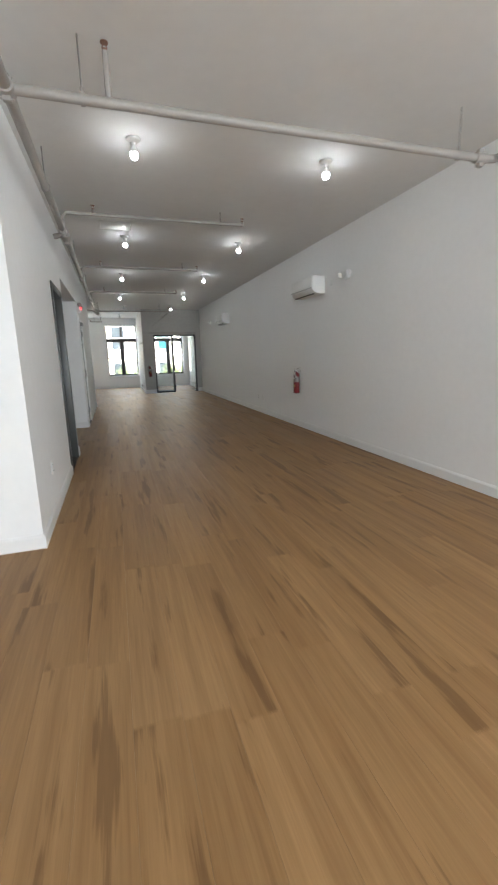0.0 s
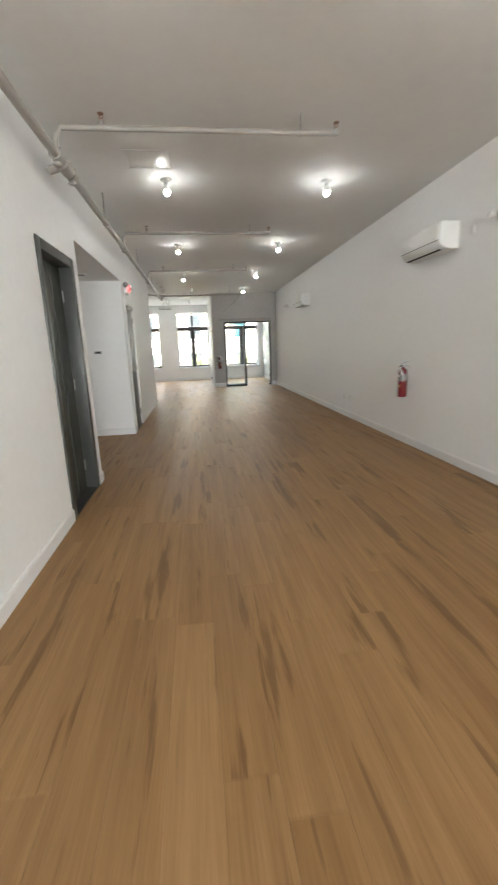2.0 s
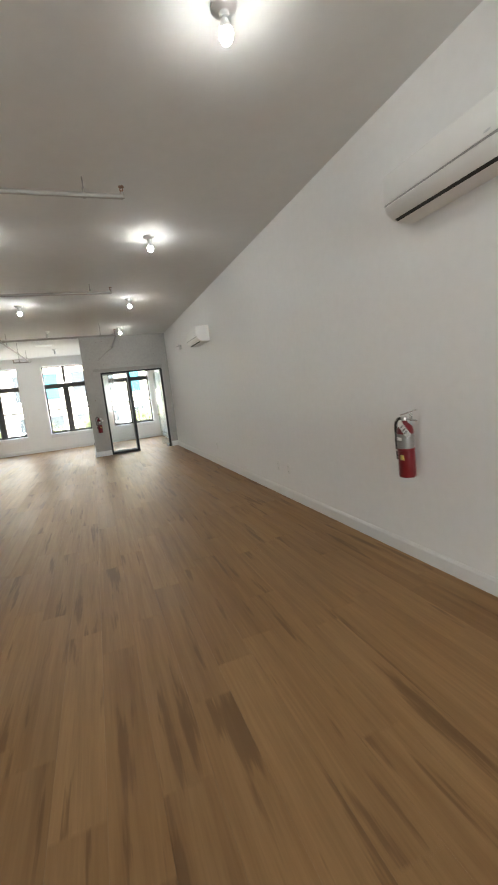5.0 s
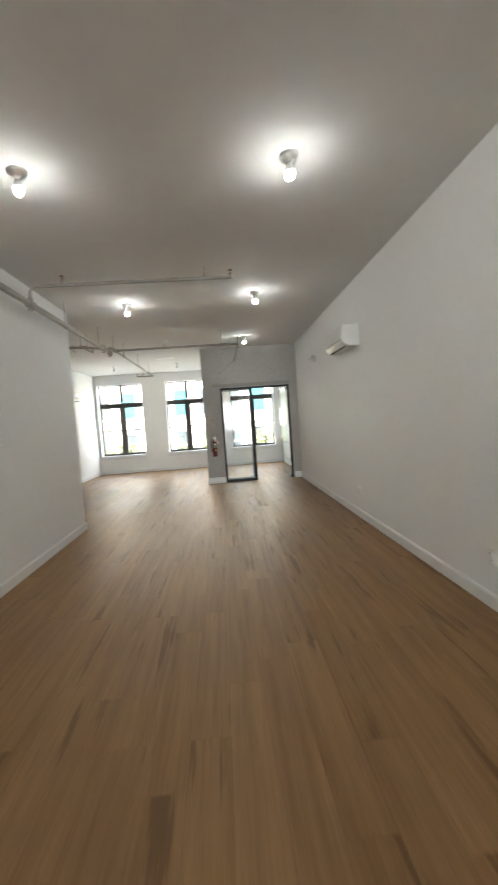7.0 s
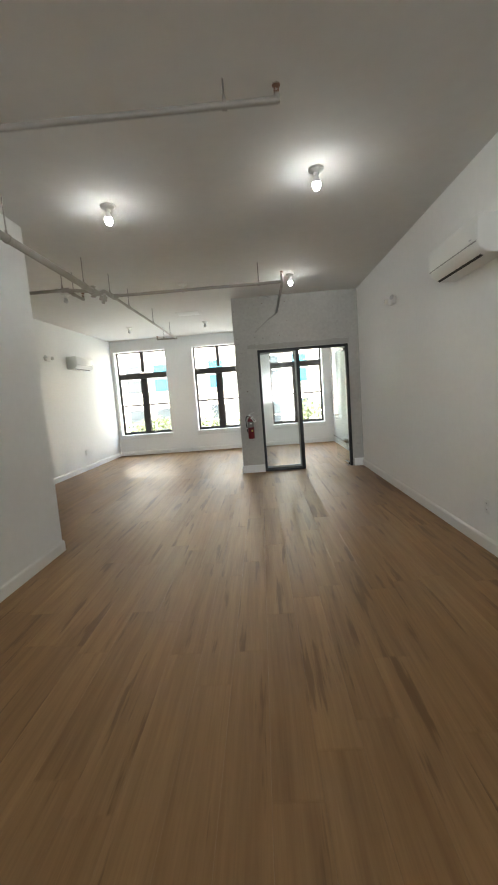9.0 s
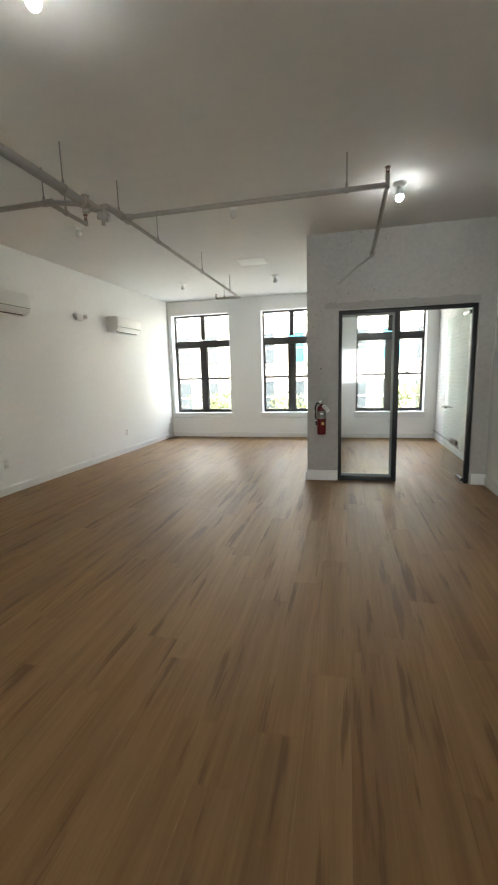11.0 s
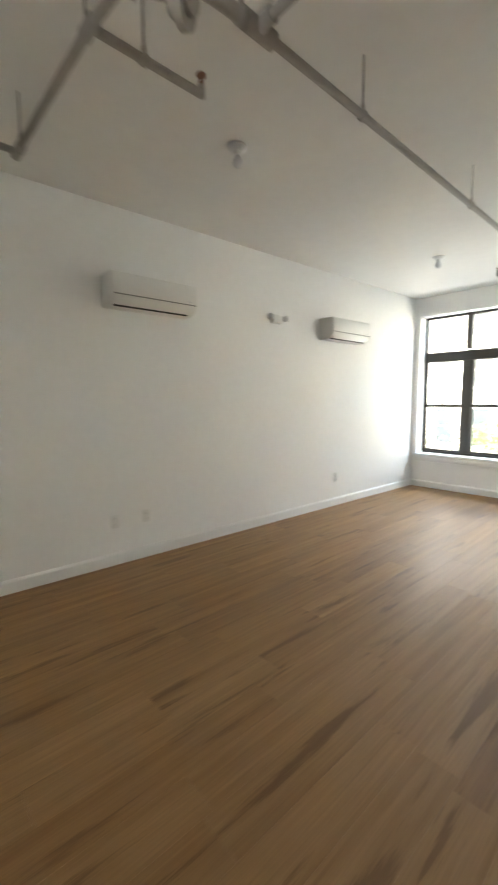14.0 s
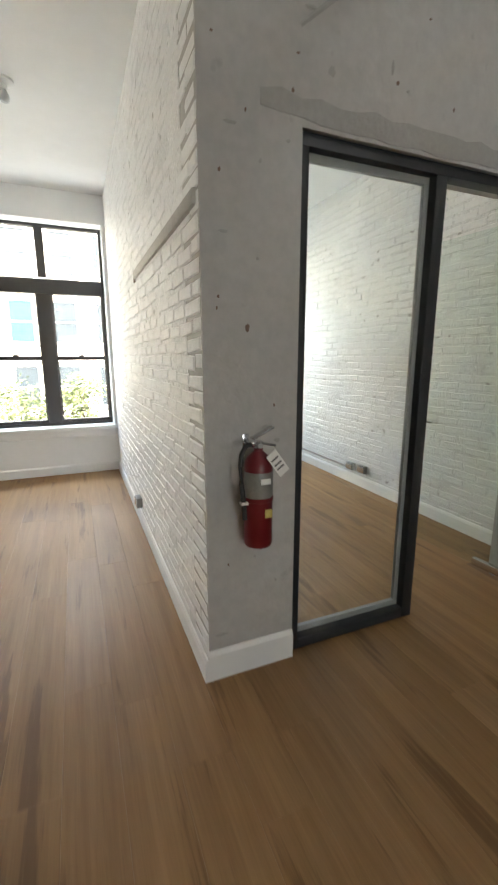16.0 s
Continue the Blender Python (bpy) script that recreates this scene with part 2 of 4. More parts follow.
def lathe(bm, prof, m=Matrix(), seg=24):
    rings = []
    for r, z in prof:
        rings.append([bm.verts.new(m @ Vector((r * math.cos(2 * math.pi * i / seg), r * math.sin(2 * math.pi * i / seg), z))) for i in range(seg)])
    for a, b in zip(rings, rings[1:]):
        for i in range(seg):
            bm.faces.new((a[i], a[(i + 1) % seg], b[(i + 1) % seg], b[i]))
    bm.faces.new(rings[0][::-1])
    bm.faces.new(rings[-1])
    return bm


def tube(bm, pts, r, seg=10):
    """A bent round tube through the points."""
    pts = [Vector(p) for p in pts]
    rings = []
    for i, p in enumerate(pts):
        d = (pts[min(i + 1, len(pts) - 1)] - pts[max(i - 1, 0)]).normalized()
        q = d.to_track_quat("Z", "Y")
        rings.append([bm.verts.new(p + q @ Vector((r * math.cos(2 * math.pi * k / seg), r * math.sin(2 * math.pi * k / seg), 0))) for k in range(seg)])
    for a, b in zip(rings, rings[1:]):
        for k in range(seg):
            bm.faces.new((a[k], a[(k + 1) % seg], b[(k + 1) % seg], b[k]))
    bm.faces.new(rings[0][::-1])
    bm.faces.new(rings[-1])
    return bm


def mesh_of(name, bm, mat, smooth=False):
    bmesh.ops.recalc_face_normals(bm, faces=bm.faces)
    me = bpy.data.meshes.new(name)
    bm.to_mesh(me)
    bm.free()
    me.materials.append(mat)
    if smooth:
        me.shade_smooth()
        me.set_sharp_from_angle(angle=radians(35))
    return me


def part(name, bm, mat, parent, label="", smooth=True):
    ob = new(name, mesh_of(name, bm, mat, smooth))
    ob.parent = parent
    return tagged(ob, label)


def thing(name, label, category, m=Matrix(), group=""):
    ob = new(name)
    ob.matrix_world = m
    return tagged(ob, label, category, group)


def structure(name, bm, mat, label, category="wall"):
    return tagged(new(name, mesh_of(name, bm, mat)), label, category, kind="structure")


# ---- plan ----
XL, XR, H = -0.42, 3.40, 3.06
Y_IN, Y_END, Y_PIER, Y_FAR, Y_BACK = 3.24, 12.85, 16.30, 19.99, -3.45
X_PIER, X_PIER2, X_OFF = 1.24, 1.60, 3.53
LEFT_BACK, SKEW = -3.2, 1.72
DOOR1, NICHE, DOOR2 = (5.36, 6.18, 2.13), (6.40, 8.86, 2.39), (9.10, 9.84, 2.11)
W = [(-2.17, -0.81), (-0.082, 1.205), (1.94, 3.30)]
WZ0, WZ1 = 0.555, 2.768


def alcove(y):
    """x of the slightly skewed party wall of the front bay."""
    return -2.47 + (y - 12.85) * math.tan(radians(SKEW))


# ---- large structure ----
structure("floor", boxes((-3.4, Y_BACK - 0.2, -0.25, 3.75, 20.35, -0.012)), SLAB, "dark underlay below the oak plank floor", "floor")
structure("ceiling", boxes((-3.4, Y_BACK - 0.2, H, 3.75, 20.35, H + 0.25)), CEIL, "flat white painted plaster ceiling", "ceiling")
structure("wall_right", boxes((XR, Y_BACK, -0.012, 3.75, Y_PIER, H)), PAINT, "long smooth white painted wall")
structure("wall_left", boxes(
    (XL - 0.16, Y_IN, -0.012, XL, DOOR1[0], H), (XL - 0.16, DOOR1[0], DOOR1[2], XL, DOOR1[1], H), (XL - 0.16, DOOR1[1], -0.012, XL, NICHE[0], H),
    (XL - 0.16, NICHE[0], NICHE[2], XL, NICHE[1], H), (XL - 0.16, NICHE[1], -0.012, XL, DOOR2[0], H), (XL - 0.16, DOOR2[0], DOOR2[2], XL, DOOR2[1], H),
    (XL - 0.16, DOOR2[1], -0.012, XL, Y_END, H)), PAINT, "white painted corridor wall with two doors and a niche")
structure("wall_left_return", boxes((LEFT_BACK, Y_IN, -0.012, XL - 0.16, Y_IN + 0.16, H)), PAINT, "white painted wall return")
structure("wall_rear_side", boxes((LEFT_BACK - 0.2, Y_BACK, -0.012, LEFT_BACK, Y_IN, H)), PAINT, "plain white side wall")
structure("wall_rear", boxes((LEFT_BACK, Y_BACK - 0.2, -0.012, 3.75, Y_BACK, 0.72), (LEFT_BACK, Y_BACK - 0.2, 2.68, 3.75, Y_BACK, H), (LEFT_BACK, Y_BACK - 0.2, 0.72, -1.15, Y_BACK, 2.68), (3.45, Y_BACK - 0.2, 0.72, 3.75, Y_BACK, 2.68)), PAINT, "plain white rear wall with a wide window opening")
structure("wall_niche", boxes((XL - 1.62, NICHE[0] - 0.12, -0.012, XL - 1.5, NICHE[1] + 0.12, H), (XL - 1.5, NICHE[0] - 0.12, -0.012, XL - 0.16, NICHE[0], H), (XL - 1.5, NICHE[1], -0.012, XL - 0.16, NICHE[1] + 0.12, H)), PAINT, "white walls of the recessed lobby")
structure("ceiling_niche", boxes((XL - 1.5, NICHE[0], NICHE[2], XL - 0.16, NICHE[1], NICHE[2] + 0.1)), PAINT, "lowered white ceiling of the recessed lobby", "ceiling")
structure("wall_bay_return", boxes((-2.9, Y_END - 0.16, -0.012, XL - 0.16, Y_END, H)), PAINT, "white painted wall return beside the front bay")
side = structure("wall_bay_side", boxes((-0.3, 0, -0.012, 0, 7.45, H)), PAINT, "long white painted party wall of the front bay")
side.matrix_world = pose(-2.47, Y_END, 0, 0, 0, -SKEW)
# front wall, with three window openings through it
fx = [-2.9] + [v for w in W for v in w] + [3.75]
front = bmesh.new()
box(front, -2.9, Y_FAR, -0.012, 3.75, Y_FAR + 0.36, WZ0 - 0.04)
box(front, -2.9, Y_FAR, WZ1, 3.75, Y_FAR + 0.36, H)
for a, b in zip(fx[::2], fx[1::2]):
    box(front, a, Y_FAR, WZ0 - 0.04, b, Y_FAR + 0.36, WZ1)
structure("wall_front", front, PAINT, "white painted front wall with three tall windows")
# partition with the glazed opening
GX0, GX1, GZ = 1.637, 3.215, 2.155
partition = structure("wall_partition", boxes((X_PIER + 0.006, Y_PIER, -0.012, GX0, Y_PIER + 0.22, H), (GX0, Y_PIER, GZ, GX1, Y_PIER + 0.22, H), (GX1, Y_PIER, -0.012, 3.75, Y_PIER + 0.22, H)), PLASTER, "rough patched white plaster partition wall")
brick_wall = structure("wall_brick_bay", boxes((X_PIER + 0.0035, Y_PIER + 0.22, -0.012, X_PIER2 - 0.02, Y_FAR, H)), MORTAR, "white painted old brick wall of the front bay")
office_wall = structure("wall_brick_office", boxes((X_OFF + 0.003, Y_PIER + 0.22, -0.012, 3.75, Y_FAR, H)), MORTAR, "white painted old brick wall of the glazed office")


def baseboard(x0, y0, x1, y1, nx, ny, h=0.105, label="white painted wooden baseboard"):
    """A moulded board along a wall from one point to the other; nx, ny points into the room."""
    t = 0.016
    prof = [(0, -0.004), (t, -0.004), (t, h - 0.018), (t * 0.45, h), (0, h)]
    bm = bmesh.new()
    ends = [[bm.verts.new((x + nx * d, y + ny * d, z)) for d, z in prof] for x, y in ((x0, y0), (x1, y1))]
    for i in range(5):
        bm.faces.new((ends[0][i], ends[0][(i + 1) % 5], ends[1][(i + 1) % 5], ends[1][i]))
    bm.faces.new(ends[0])
    bm.faces.new(ends[1][::-1])
    return structure("baseboard", bm, TRIM, label, "baseboard")


baseboard(XR, Y_BACK, XR, Y_PIER, -1, 0)
baseboard(XL, Y_IN - 0.016, XL, DOOR1[0] - 0.055, 1, 0)
baseboard(LEFT_BACK, Y_IN, XL, Y_IN, 0, -1)
baseboard(XL, DOOR1[1] + 0.055, XL, NICHE[0], 1, 0)
baseboard(XL - 1.5, NICHE[1], XL + 0.016, NICHE[1], 0, -1)
baseboard(XL, NICHE[1], XL, DOOR2[0] - 0.06, 1, 0)
baseboard(XL, DOOR2[1] + 0.06, XL, Y_END + 0.016, 1, 0)
baseboard(-2.45, Y_END, XL, Y_END, 0, 1)
baseboard(alcove(Y_END), Y_END, alcove(Y_FAR), Y_FAR, 1, 0)
baseboard(alcove(Y_FAR), Y_FAR, X_PIER, Y_FAR, 0, -1)
baseboard(X_PIER2, Y_FAR, X_OFF, Y_FAR, 0, -1)
baseboard(X_PIER - 0.004, Y_PIER - 0.016, X_PIER - 0.004, Y_FAR, -1, 0)
baseboard(X_PIER - 0.004, Y_PIER, GX0 - 0.002, Y_PIER, 0, -1, 0.135)
baseboard(GX1 + 0.02, Y_PIER, XR, Y_PIER, 0, -1, 0.135)
baseboard(X_OFF - 0.004, Y_PIER + 0.22, X_OFF - 0.004, Y_FAR, -1, 0)


# ---- windows ----
def window(i, x0, x1):
    w = tagged(new("window_%d" % i), "tall dark bronze window with transom and four lower panes", "window", kind="structure")
    y, xm, b = Y_FAR + 0.20, (x0 + x1) / 2, 0.03
    part("window_frame", boxes((x0, y, WZ0, x0 + b, y + 0.09, WZ1), (x1 - b, y, WZ0, x1, y + 0.09, WZ1), (x0 + b, y, WZ1 - b, x1 - b, y + 0.09, WZ1), (x0 + b, y, WZ0, x1 - b, y + 0.09, WZ0 + 0.035), bevel=0.004), BRONZE, w)
    part("transom_bar", boxes((x0 + b, y - 0.02, 2.045, x1 - b, y + 0.10, 2.20), bevel=0.006), BRONZE, w, "wide dark transom bar")
    part("mullion", boxes((xm - 0.045, y - 0.004, 2.225, xm + 0.045, y + 0.09, WZ1 - b), bevel=0.004), BRONZE, w)
    part("mullion", boxes((xm - 0.075, y - 0.010, WZ0 + 0.035, xm + 0.075, y + 0.09, 2.045), bevel=0.006), BRONZE, w)
    for a, c in ((x0 + b, xm - 0.075), (xm + 0.075, x1 - b)):
        part("meeting_rail", boxes((a, y + 0.005, 1.315, c, y + 0.075, 1.36), bevel=0.004), BRONZE, w)
        part("sash_lock", boxes(((a + c) / 2 - 0.03, y - 0.012, 1.36, (a + c) / 2 + 0.03, y + 0.03, 1.378), bevel=0.004), DARK, w)
        part("sash_edge", boxes((a, y + 0.02, WZ0 + 0.035, a + 0.018, y + 0.07, 2.045), (c - 0.018, y + 0.02, WZ0 + 0.035, c, y + 0.07, 2.045), (a + 0.018, y + 0.02, WZ0 + 0.035, c - 0.018, y + 0.07, WZ0 + 0.065)), BRONZE, w)
    for a, c, z0, z1 in ((x0 + b, xm - 0.045, 2.225, WZ1 - b), (xm + 0.045, x1 - b, 2.225, WZ1 - b), (x0 + b + 0.018, xm - 0.093, 1.36, 2.045), (xm + 0.093, x1 - b - 0.018, 1.36, 2.045), (x0 + b + 0.018, xm - 0.093, WZ0 + 0.065, 1.315), (xm + 0.093, x1 - b - 0.018, WZ0 + 0.065, 1.315)):
        p = part("pane", boxes((a, y + 0.045, z0, c, y + 0.051, z1)), GLASS, w, smooth=False)
        p.visible_shadow = False
    part("window_sill", boxes((x0 - 0.04, Y_FAR - 0.035, WZ0 - 0.04, x1 + 0.04, Y_FAR, WZ0), (x0, Y_FAR, WZ0 - 0.04, x1, y, WZ0), bevel=0.005), TRIM, w, "white wooden window sill")
    part("apron", boxes((x0 - 0.02, Y_FAR - 0.014, WZ0 - 0.12, x1 + 0.02, Y_FAR, WZ0 - 0.042), bevel=0.003), TRIM, w)
    part("outer_sill", boxes((x0, y + 0.09, WZ0 - 0.04, x1, y + 0.22, WZ0 + 0.01)), FACADE, w)


for i, (a, b) in enumerate(W):
    window(i + 1, a, b)

# ---- glazed office front and its door ----
gf = thing("glazed_partition", "black steel framed fixed glass panel beside an open doorway", "glass partition")
gy0, gy1, post = Y_PIER + 0.02, Y_PIER + 0.085, 2.335
part("head_frame", boxes((GX0, gy0, GZ - 0.045, GX1, gy1, GZ), bevel=0.003), BLACK, gf)
part("jamb", boxes((GX0, gy0, 0, GX0 + 0.042, gy1, GZ - 0.045), bevel=0.003), BLACK, gf)
part("jamb", boxes((GX1 - 0.05, gy0, 0, GX1, gy1, GZ - 0.045), bevel=0.003), BLACK, gf)
part("post", boxes((post - 0.03, gy0, 0, post + 0.03, gy1, GZ - 0.045), bevel=0.003), BLACK, gf)
part("bottom_rail", boxes((GX0 + 0.042, gy0, 0, post - 0.03, gy1, 0.055), bevel=0.003), BLACK, gf)
part("glazing_bead", boxes((GX0 + 0.042, gy1 - 0.022, 0.055, post - 0.03, gy1 - 0.004, 0.085), (GX0 + 0.042, gy1 - 0.022, GZ - 0.075, post - 0.03, gy1 - 0.004, GZ - 0.045), (post - 0.055, gy1 - 0.022, 0.085, post - 0.03, gy1 - 0.004, GZ - 0.075)), GREYP, gf, "grey inner glazing bead")
p = part("pane", boxes((GX0 + 0.042, gy0 + 0.03, 0.055, post - 0.03, gy0 + 0.038, GZ - 0.045)), DOORGLASS, gf, smooth=False)
p.visible_shadow = False
gd = thing("glass_door", "frameless clear glass door standing wide open", "door", pose(3.155, Y_PIER + 0.11, 0, 0, 0, 94.5))
p = part("leaf", boxes((0.0, -0.006, 0.012, 0.80, 0.006, 2.085), bevel=0.002), LEAFGLASS, gd, smooth=False)
p.visible_shadow = False
part("patch_fitting", boxes((-0.01, -0.017, 0.008, 0.17, 0.017, 0.058), bevel=0.004), CHROME, gd, "brushed metal bottom patch fitting")
part("patch_fitting", boxes((-0.01, -0.017, 2.045, 0.17, 0.017, 2.093), bevel=0.004), CHROME, gd)
lever = bmesh.new()
rod(lever, (0.735, -0.05, 0.885), (0.735, 0.05, 0.885), 0.011)
for s in (-0.05, 0.05):
    tube(lever, [(0.735, s, 0.885), (0.70, s * 1.05, 0.887), (0.62, s, 0.885)], 0.009)
    rod(lever, (0.735, s * 0.14, 0.885), (0.735, s * 0.3, 0.885), 0.027)
part("lever_handle", lever, CHROME, gd, "chrome lever handle")
part("pivot", rod(bmesh.new(), (0.03, 0, 0.0), (0.03, 0, 0.012), 0.02), ROD, gd)


# ---- doors of the corridor ----
def corridor_door(i, y0, y1, z1, frame_mat, label, handle, recess):
    d = tagged(new("door_%d" % i), label, "door", kind="structure")
    f, xb = 0.05, XL - 0.16
    part("door_frame", boxes((xb, y0 - f, 0, XL + 0.014, y0 + 0.03, z1 + f), (xb, y1 - 0.03, 0, XL + 0.014, y1 + f, z1 + f), (xb, y0 + 0.03, z1 - 0.03, XL + 0.014, y1 - 0.03, z1 + f), bevel=0.004), frame_mat, d)
    x = XL - recess
    part("leaf", boxes((x - 0.045, y0 + 0.032, 0.012, x, y1 - 0.032, z1 - 0.032), bevel=0.003), STEEL, d, "dark steel door leaf")
    part("threshold", boxes((xb - 0.03, y0 + 0.03, -0.004, XL + 0.005, y1 - 0.03, 0.010), bevel=0.003), DARK, d)
    if handle:
        hb = bmesh.new()
        yh = y0 + 0.10
        box(hb, x, yh - 0.028, 0.88, x + 0.010, yh + 0.028, 1.10, bevel=0.004)
        tube(hb, [(x + 0.01, yh, 1.0), (x + 0.055, yh, 1.0), (x + 0.062, yh + 0.03, 1.0), (x + 0.06, yh + 0.12, 1.0)], 0.010)
        part("handle", hb, CHROME, d, "steel lever handle with plate")
        cl = boxes((x, y0 + 0.30, z1 - 0.11, x + 0.055, y0 + 0.52, z1 - 0.05), bevel=0.008)
        part("door_closer", cl, GREYP, d)
    else:
        part("seam", boxes((x, (y0 + y1) / 2 + 0.08, 0.02, x + 0.012, (y0 + y1) / 2 + 0.11, z1 - 0.035)), STEEL_FRAME, d)
    for z in (0.25, 1.05, 1.85):
        part("hinge", rod(bmesh.new(), (x + 0.008, y1 - 0.036, z - 0.05), (x + 0.008, y1 - 0.036, z + 0.05), 0.008, 8), ROD, d)


corridor_door(1, *DOOR1, STEEL_FRAME, "dark green-grey steel door in a grey steel frame", False, 0.10)
corridor_door(2, *DOOR2, TRIM, "dark steel exit door with a lever in a white frame", True, 0.012)

# ---- bulbs ----
bulb = thing("ceiling_bulb", "bare lit bulb in a white porcelain holder on the ceiling", "ceiling lamp", group="bare ceiling bulbs")
part("holder", lathe(bmesh.new(), [(0.06, 0.0), (0.06, -0.014), (0.045, -0.024), (0.024, -0.03), (0.022, -0.052), (0.019, -0.052)]), WHITE, bulb)
part("bulb_base", lathe(bmesh.new(), [(0.014, -0.052), (0.018, -0.062), (0.029, -0.088), (0.0325, -0.106)], seg=18), WHITE, bulb, "opaque white bulb base")
part("globe", lathe(bmesh.new(), [(0.030, -0.106), (0.0315, -0.113), (0.0315, -0.122), (0.027, -0.138), (0.017, -0.150), (0.006, -0.154)], seg=16), GLOW, bulb, "glowing white bulb")
spots = [(2.183, y) for y in (3.951, 6.816, 9.549, 12.327, 15.117)] + [(0.470, y) for y in (3.990, 6.831, 9.623, 12.601)]
bulb.matrix_world = pose(spots[0][0], spots[0][1], H)
for x, y in spots[1:]:
    copy_thing(bulb, pose(x, y, H))

# ---- fire pipes ----
fp = thing("sprinkler_pipes", "white painted steel sprinkler pipes hung under the ceiling", "pipe")
MX, MZ, PZ = -0.25, 2.75, 2.795


def pipe(name, pts, r, label=""):
    return part(name, tube(bmesh.new(), pts, r, 16), PIPE, fp, label)


def coupling(a, b, r):
    """A grooved collar with its two bolt ears."""
    bm = bmesh.new()
    rod(bm, a, b, r, 18)
    c = (Vector(a) + Vector(b)) / 2
    for s in (-1, 1):
        box(bm, c.x - 0.022, c.y - 0.018, c.z + s * (r + 0.008) - 0.014, c.x + 0.022, c.y + 0.018, c.z + s * (r + 0.008) + 0.014, bevel=0.004)
        rod(bm, (c.x - 0.035, c.y, c.z + s * (r + 0.008)), (c.x + 0.035, c.y, c.z + s * (r + 0.008)), 0.006, 6)
    return part("coupling", bm, PIPE, fp)


def hanger(x, y, z, r):
    """A threaded rod with a clevis ring round the pipe."""
    bm = rod(bmesh.new(), (x, y, z + r + 0.02), (x, y, H), 0.005, 8)
    part("hanger_rod", bm, ROD, fp)
    ring = rod(bmesh.new(), (x, y - 0.012, z), (x, y + 0.012, z), r + 0.006, 16) if abs(x - MX) < 0.1 or abs(x + 0.58) < 0.01 else rod(bmesh.new(), (x - 0.012, y, z), (x + 0.012, y, z), r + 0.006, 16)
    rod(ring, (x, y, z + r), (x, y, z + r + 0.03), 0.010, 8)
    part("hanger_ring", ring, PIPE, fp)


def sprinkler(x, y, z, rise=0.08):
    """An upright head on a short riser."""
    part("riser", rod(bmesh.new(), (x, y, z - 0.01), (x, y, z + rise), 0.017, 12), PIPE, fp)
    z += rise
    hd = rod(bmesh.new(), (x, y, z), (x, y, z + 0.014), 0.012, 8)
    for s in (-1, 1):
        rod(hd, (x + s * 0.012, y, z + 0.012), (x + s * 0.009, y, z + 0.04), 0.0035, 6)
    rod(hd, (x, y, z + 0.04), (x, y, z + 0.045), 0.022, 12)
    part("sprinkler_head", hd, HEAD, fp, "rusty upright sprinkler head")


pipe("main_pipe", [(MX, Y_BACK, MZ), (MX, 5.85, MZ), (MX, 13.3, MZ)], 0.032, "thick white main pipe")
pipe("main_pipe", [(MX, 13.3, MZ), (MX, 14.02, MZ)], 0.033)
for y in (2.93, 5.52, 5.90, 8.39, 11.34, 13.98):
    coupling((MX, y - 0.05, MZ), (MX, y + 0.05, MZ), 0.045 if y > 13 else 0.043)
valve = rod(bmesh.new(), (MX, 5.62, MZ), (MX, 5.80, MZ), 0.052, 18)
rod(valve, (MX - 0.02, 5.71, MZ), (MX - 0.12, 5.71, MZ - 0.03), 0.03, 12)
part("valve_body", valve, PIPE, fp)
part("reducer", rod(bmesh.new(), (MX, 14.02, MZ), (MX + 0.02, 14.13, MZ + 0.01), 0.040, 18, 0.028), PIPE, fp)
flange = rod(bmesh.new(), (MX + 0.05, 14.12, MZ - 0.055), (MX + 0.075, 14.135, MZ - 0.06), 0.06, 20)
rod(flange, (MX + 0.02, 14.11, MZ - 0.04), (MX + 0.10, 14.14, MZ - 0.062), 0.032, 14)
part("drain_cap", flange, PIPE, fp, "round end cap below the reducer")
pipe("feed_pipe", [(MX + 0.02, 14.12, MZ + 0.01), (MX + 0.05, 14.20, MZ + 0.05), (-0.185, 14.28, PZ), (-0.18, 14.44, PZ)], 0.026)
part("tee_fitting", rod(rod(bmesh.new(), (-0.18, 14.38, PZ), (-0.18, 14.52, PZ), 0.032, 14), (-0.19, 14.44, PZ), (-0.10, 14.44, PZ), 0.027, 14), PIPE, fp)
pipe("bay_pipe", [(-0.18, 14.44, PZ), (-0.18, 16.5, PZ), (-0.18, 18.50, PZ)], 0.018)
pipe("bay_pipe_end", [(-0.155, 18.50, PZ), (-0.60, 18.47, PZ)], 0.018)
sprinkler(-0.60, 18.47, PZ, 0.03)
pipe("cross_pipe", [(-0.18, 14.44, PZ), (1.0, 14.44, PZ), (2.02, 14.44, PZ)], 0.020)
sprinkler(2.02, 14.44, PZ)
pipe("office_feed_pipe", [(2.02, 14.44, PZ - 0.01), (2.02, 15.4, PZ - 0.01), (2.02, Y_PIER + 0.02, PZ - 0.01)], 0.019)
part("elbow", rod(bmesh.new(), (2.02, Y_PIER - 0.03, PZ - 0.01), (2.02, Y_PIER + 0.004, PZ - 0.01), 0.034, 14), PIPE, fp)
pipe("branch_pipe", [(MX, 13.98, MZ), (-0.58, 13.985, PZ), (-1.59, 13.99, PZ)], 0.020)
pipe("branch_pipe", [(-0.58, 13.985, PZ), (-0.58, 14.48, PZ)], 0.018)
sprinkler(-0.58, 14.48, PZ, 0.035)
pipe("branch_pipe", [(-1.59, 13.99, PZ), (-1.60, 12.95, PZ)], 0.018)
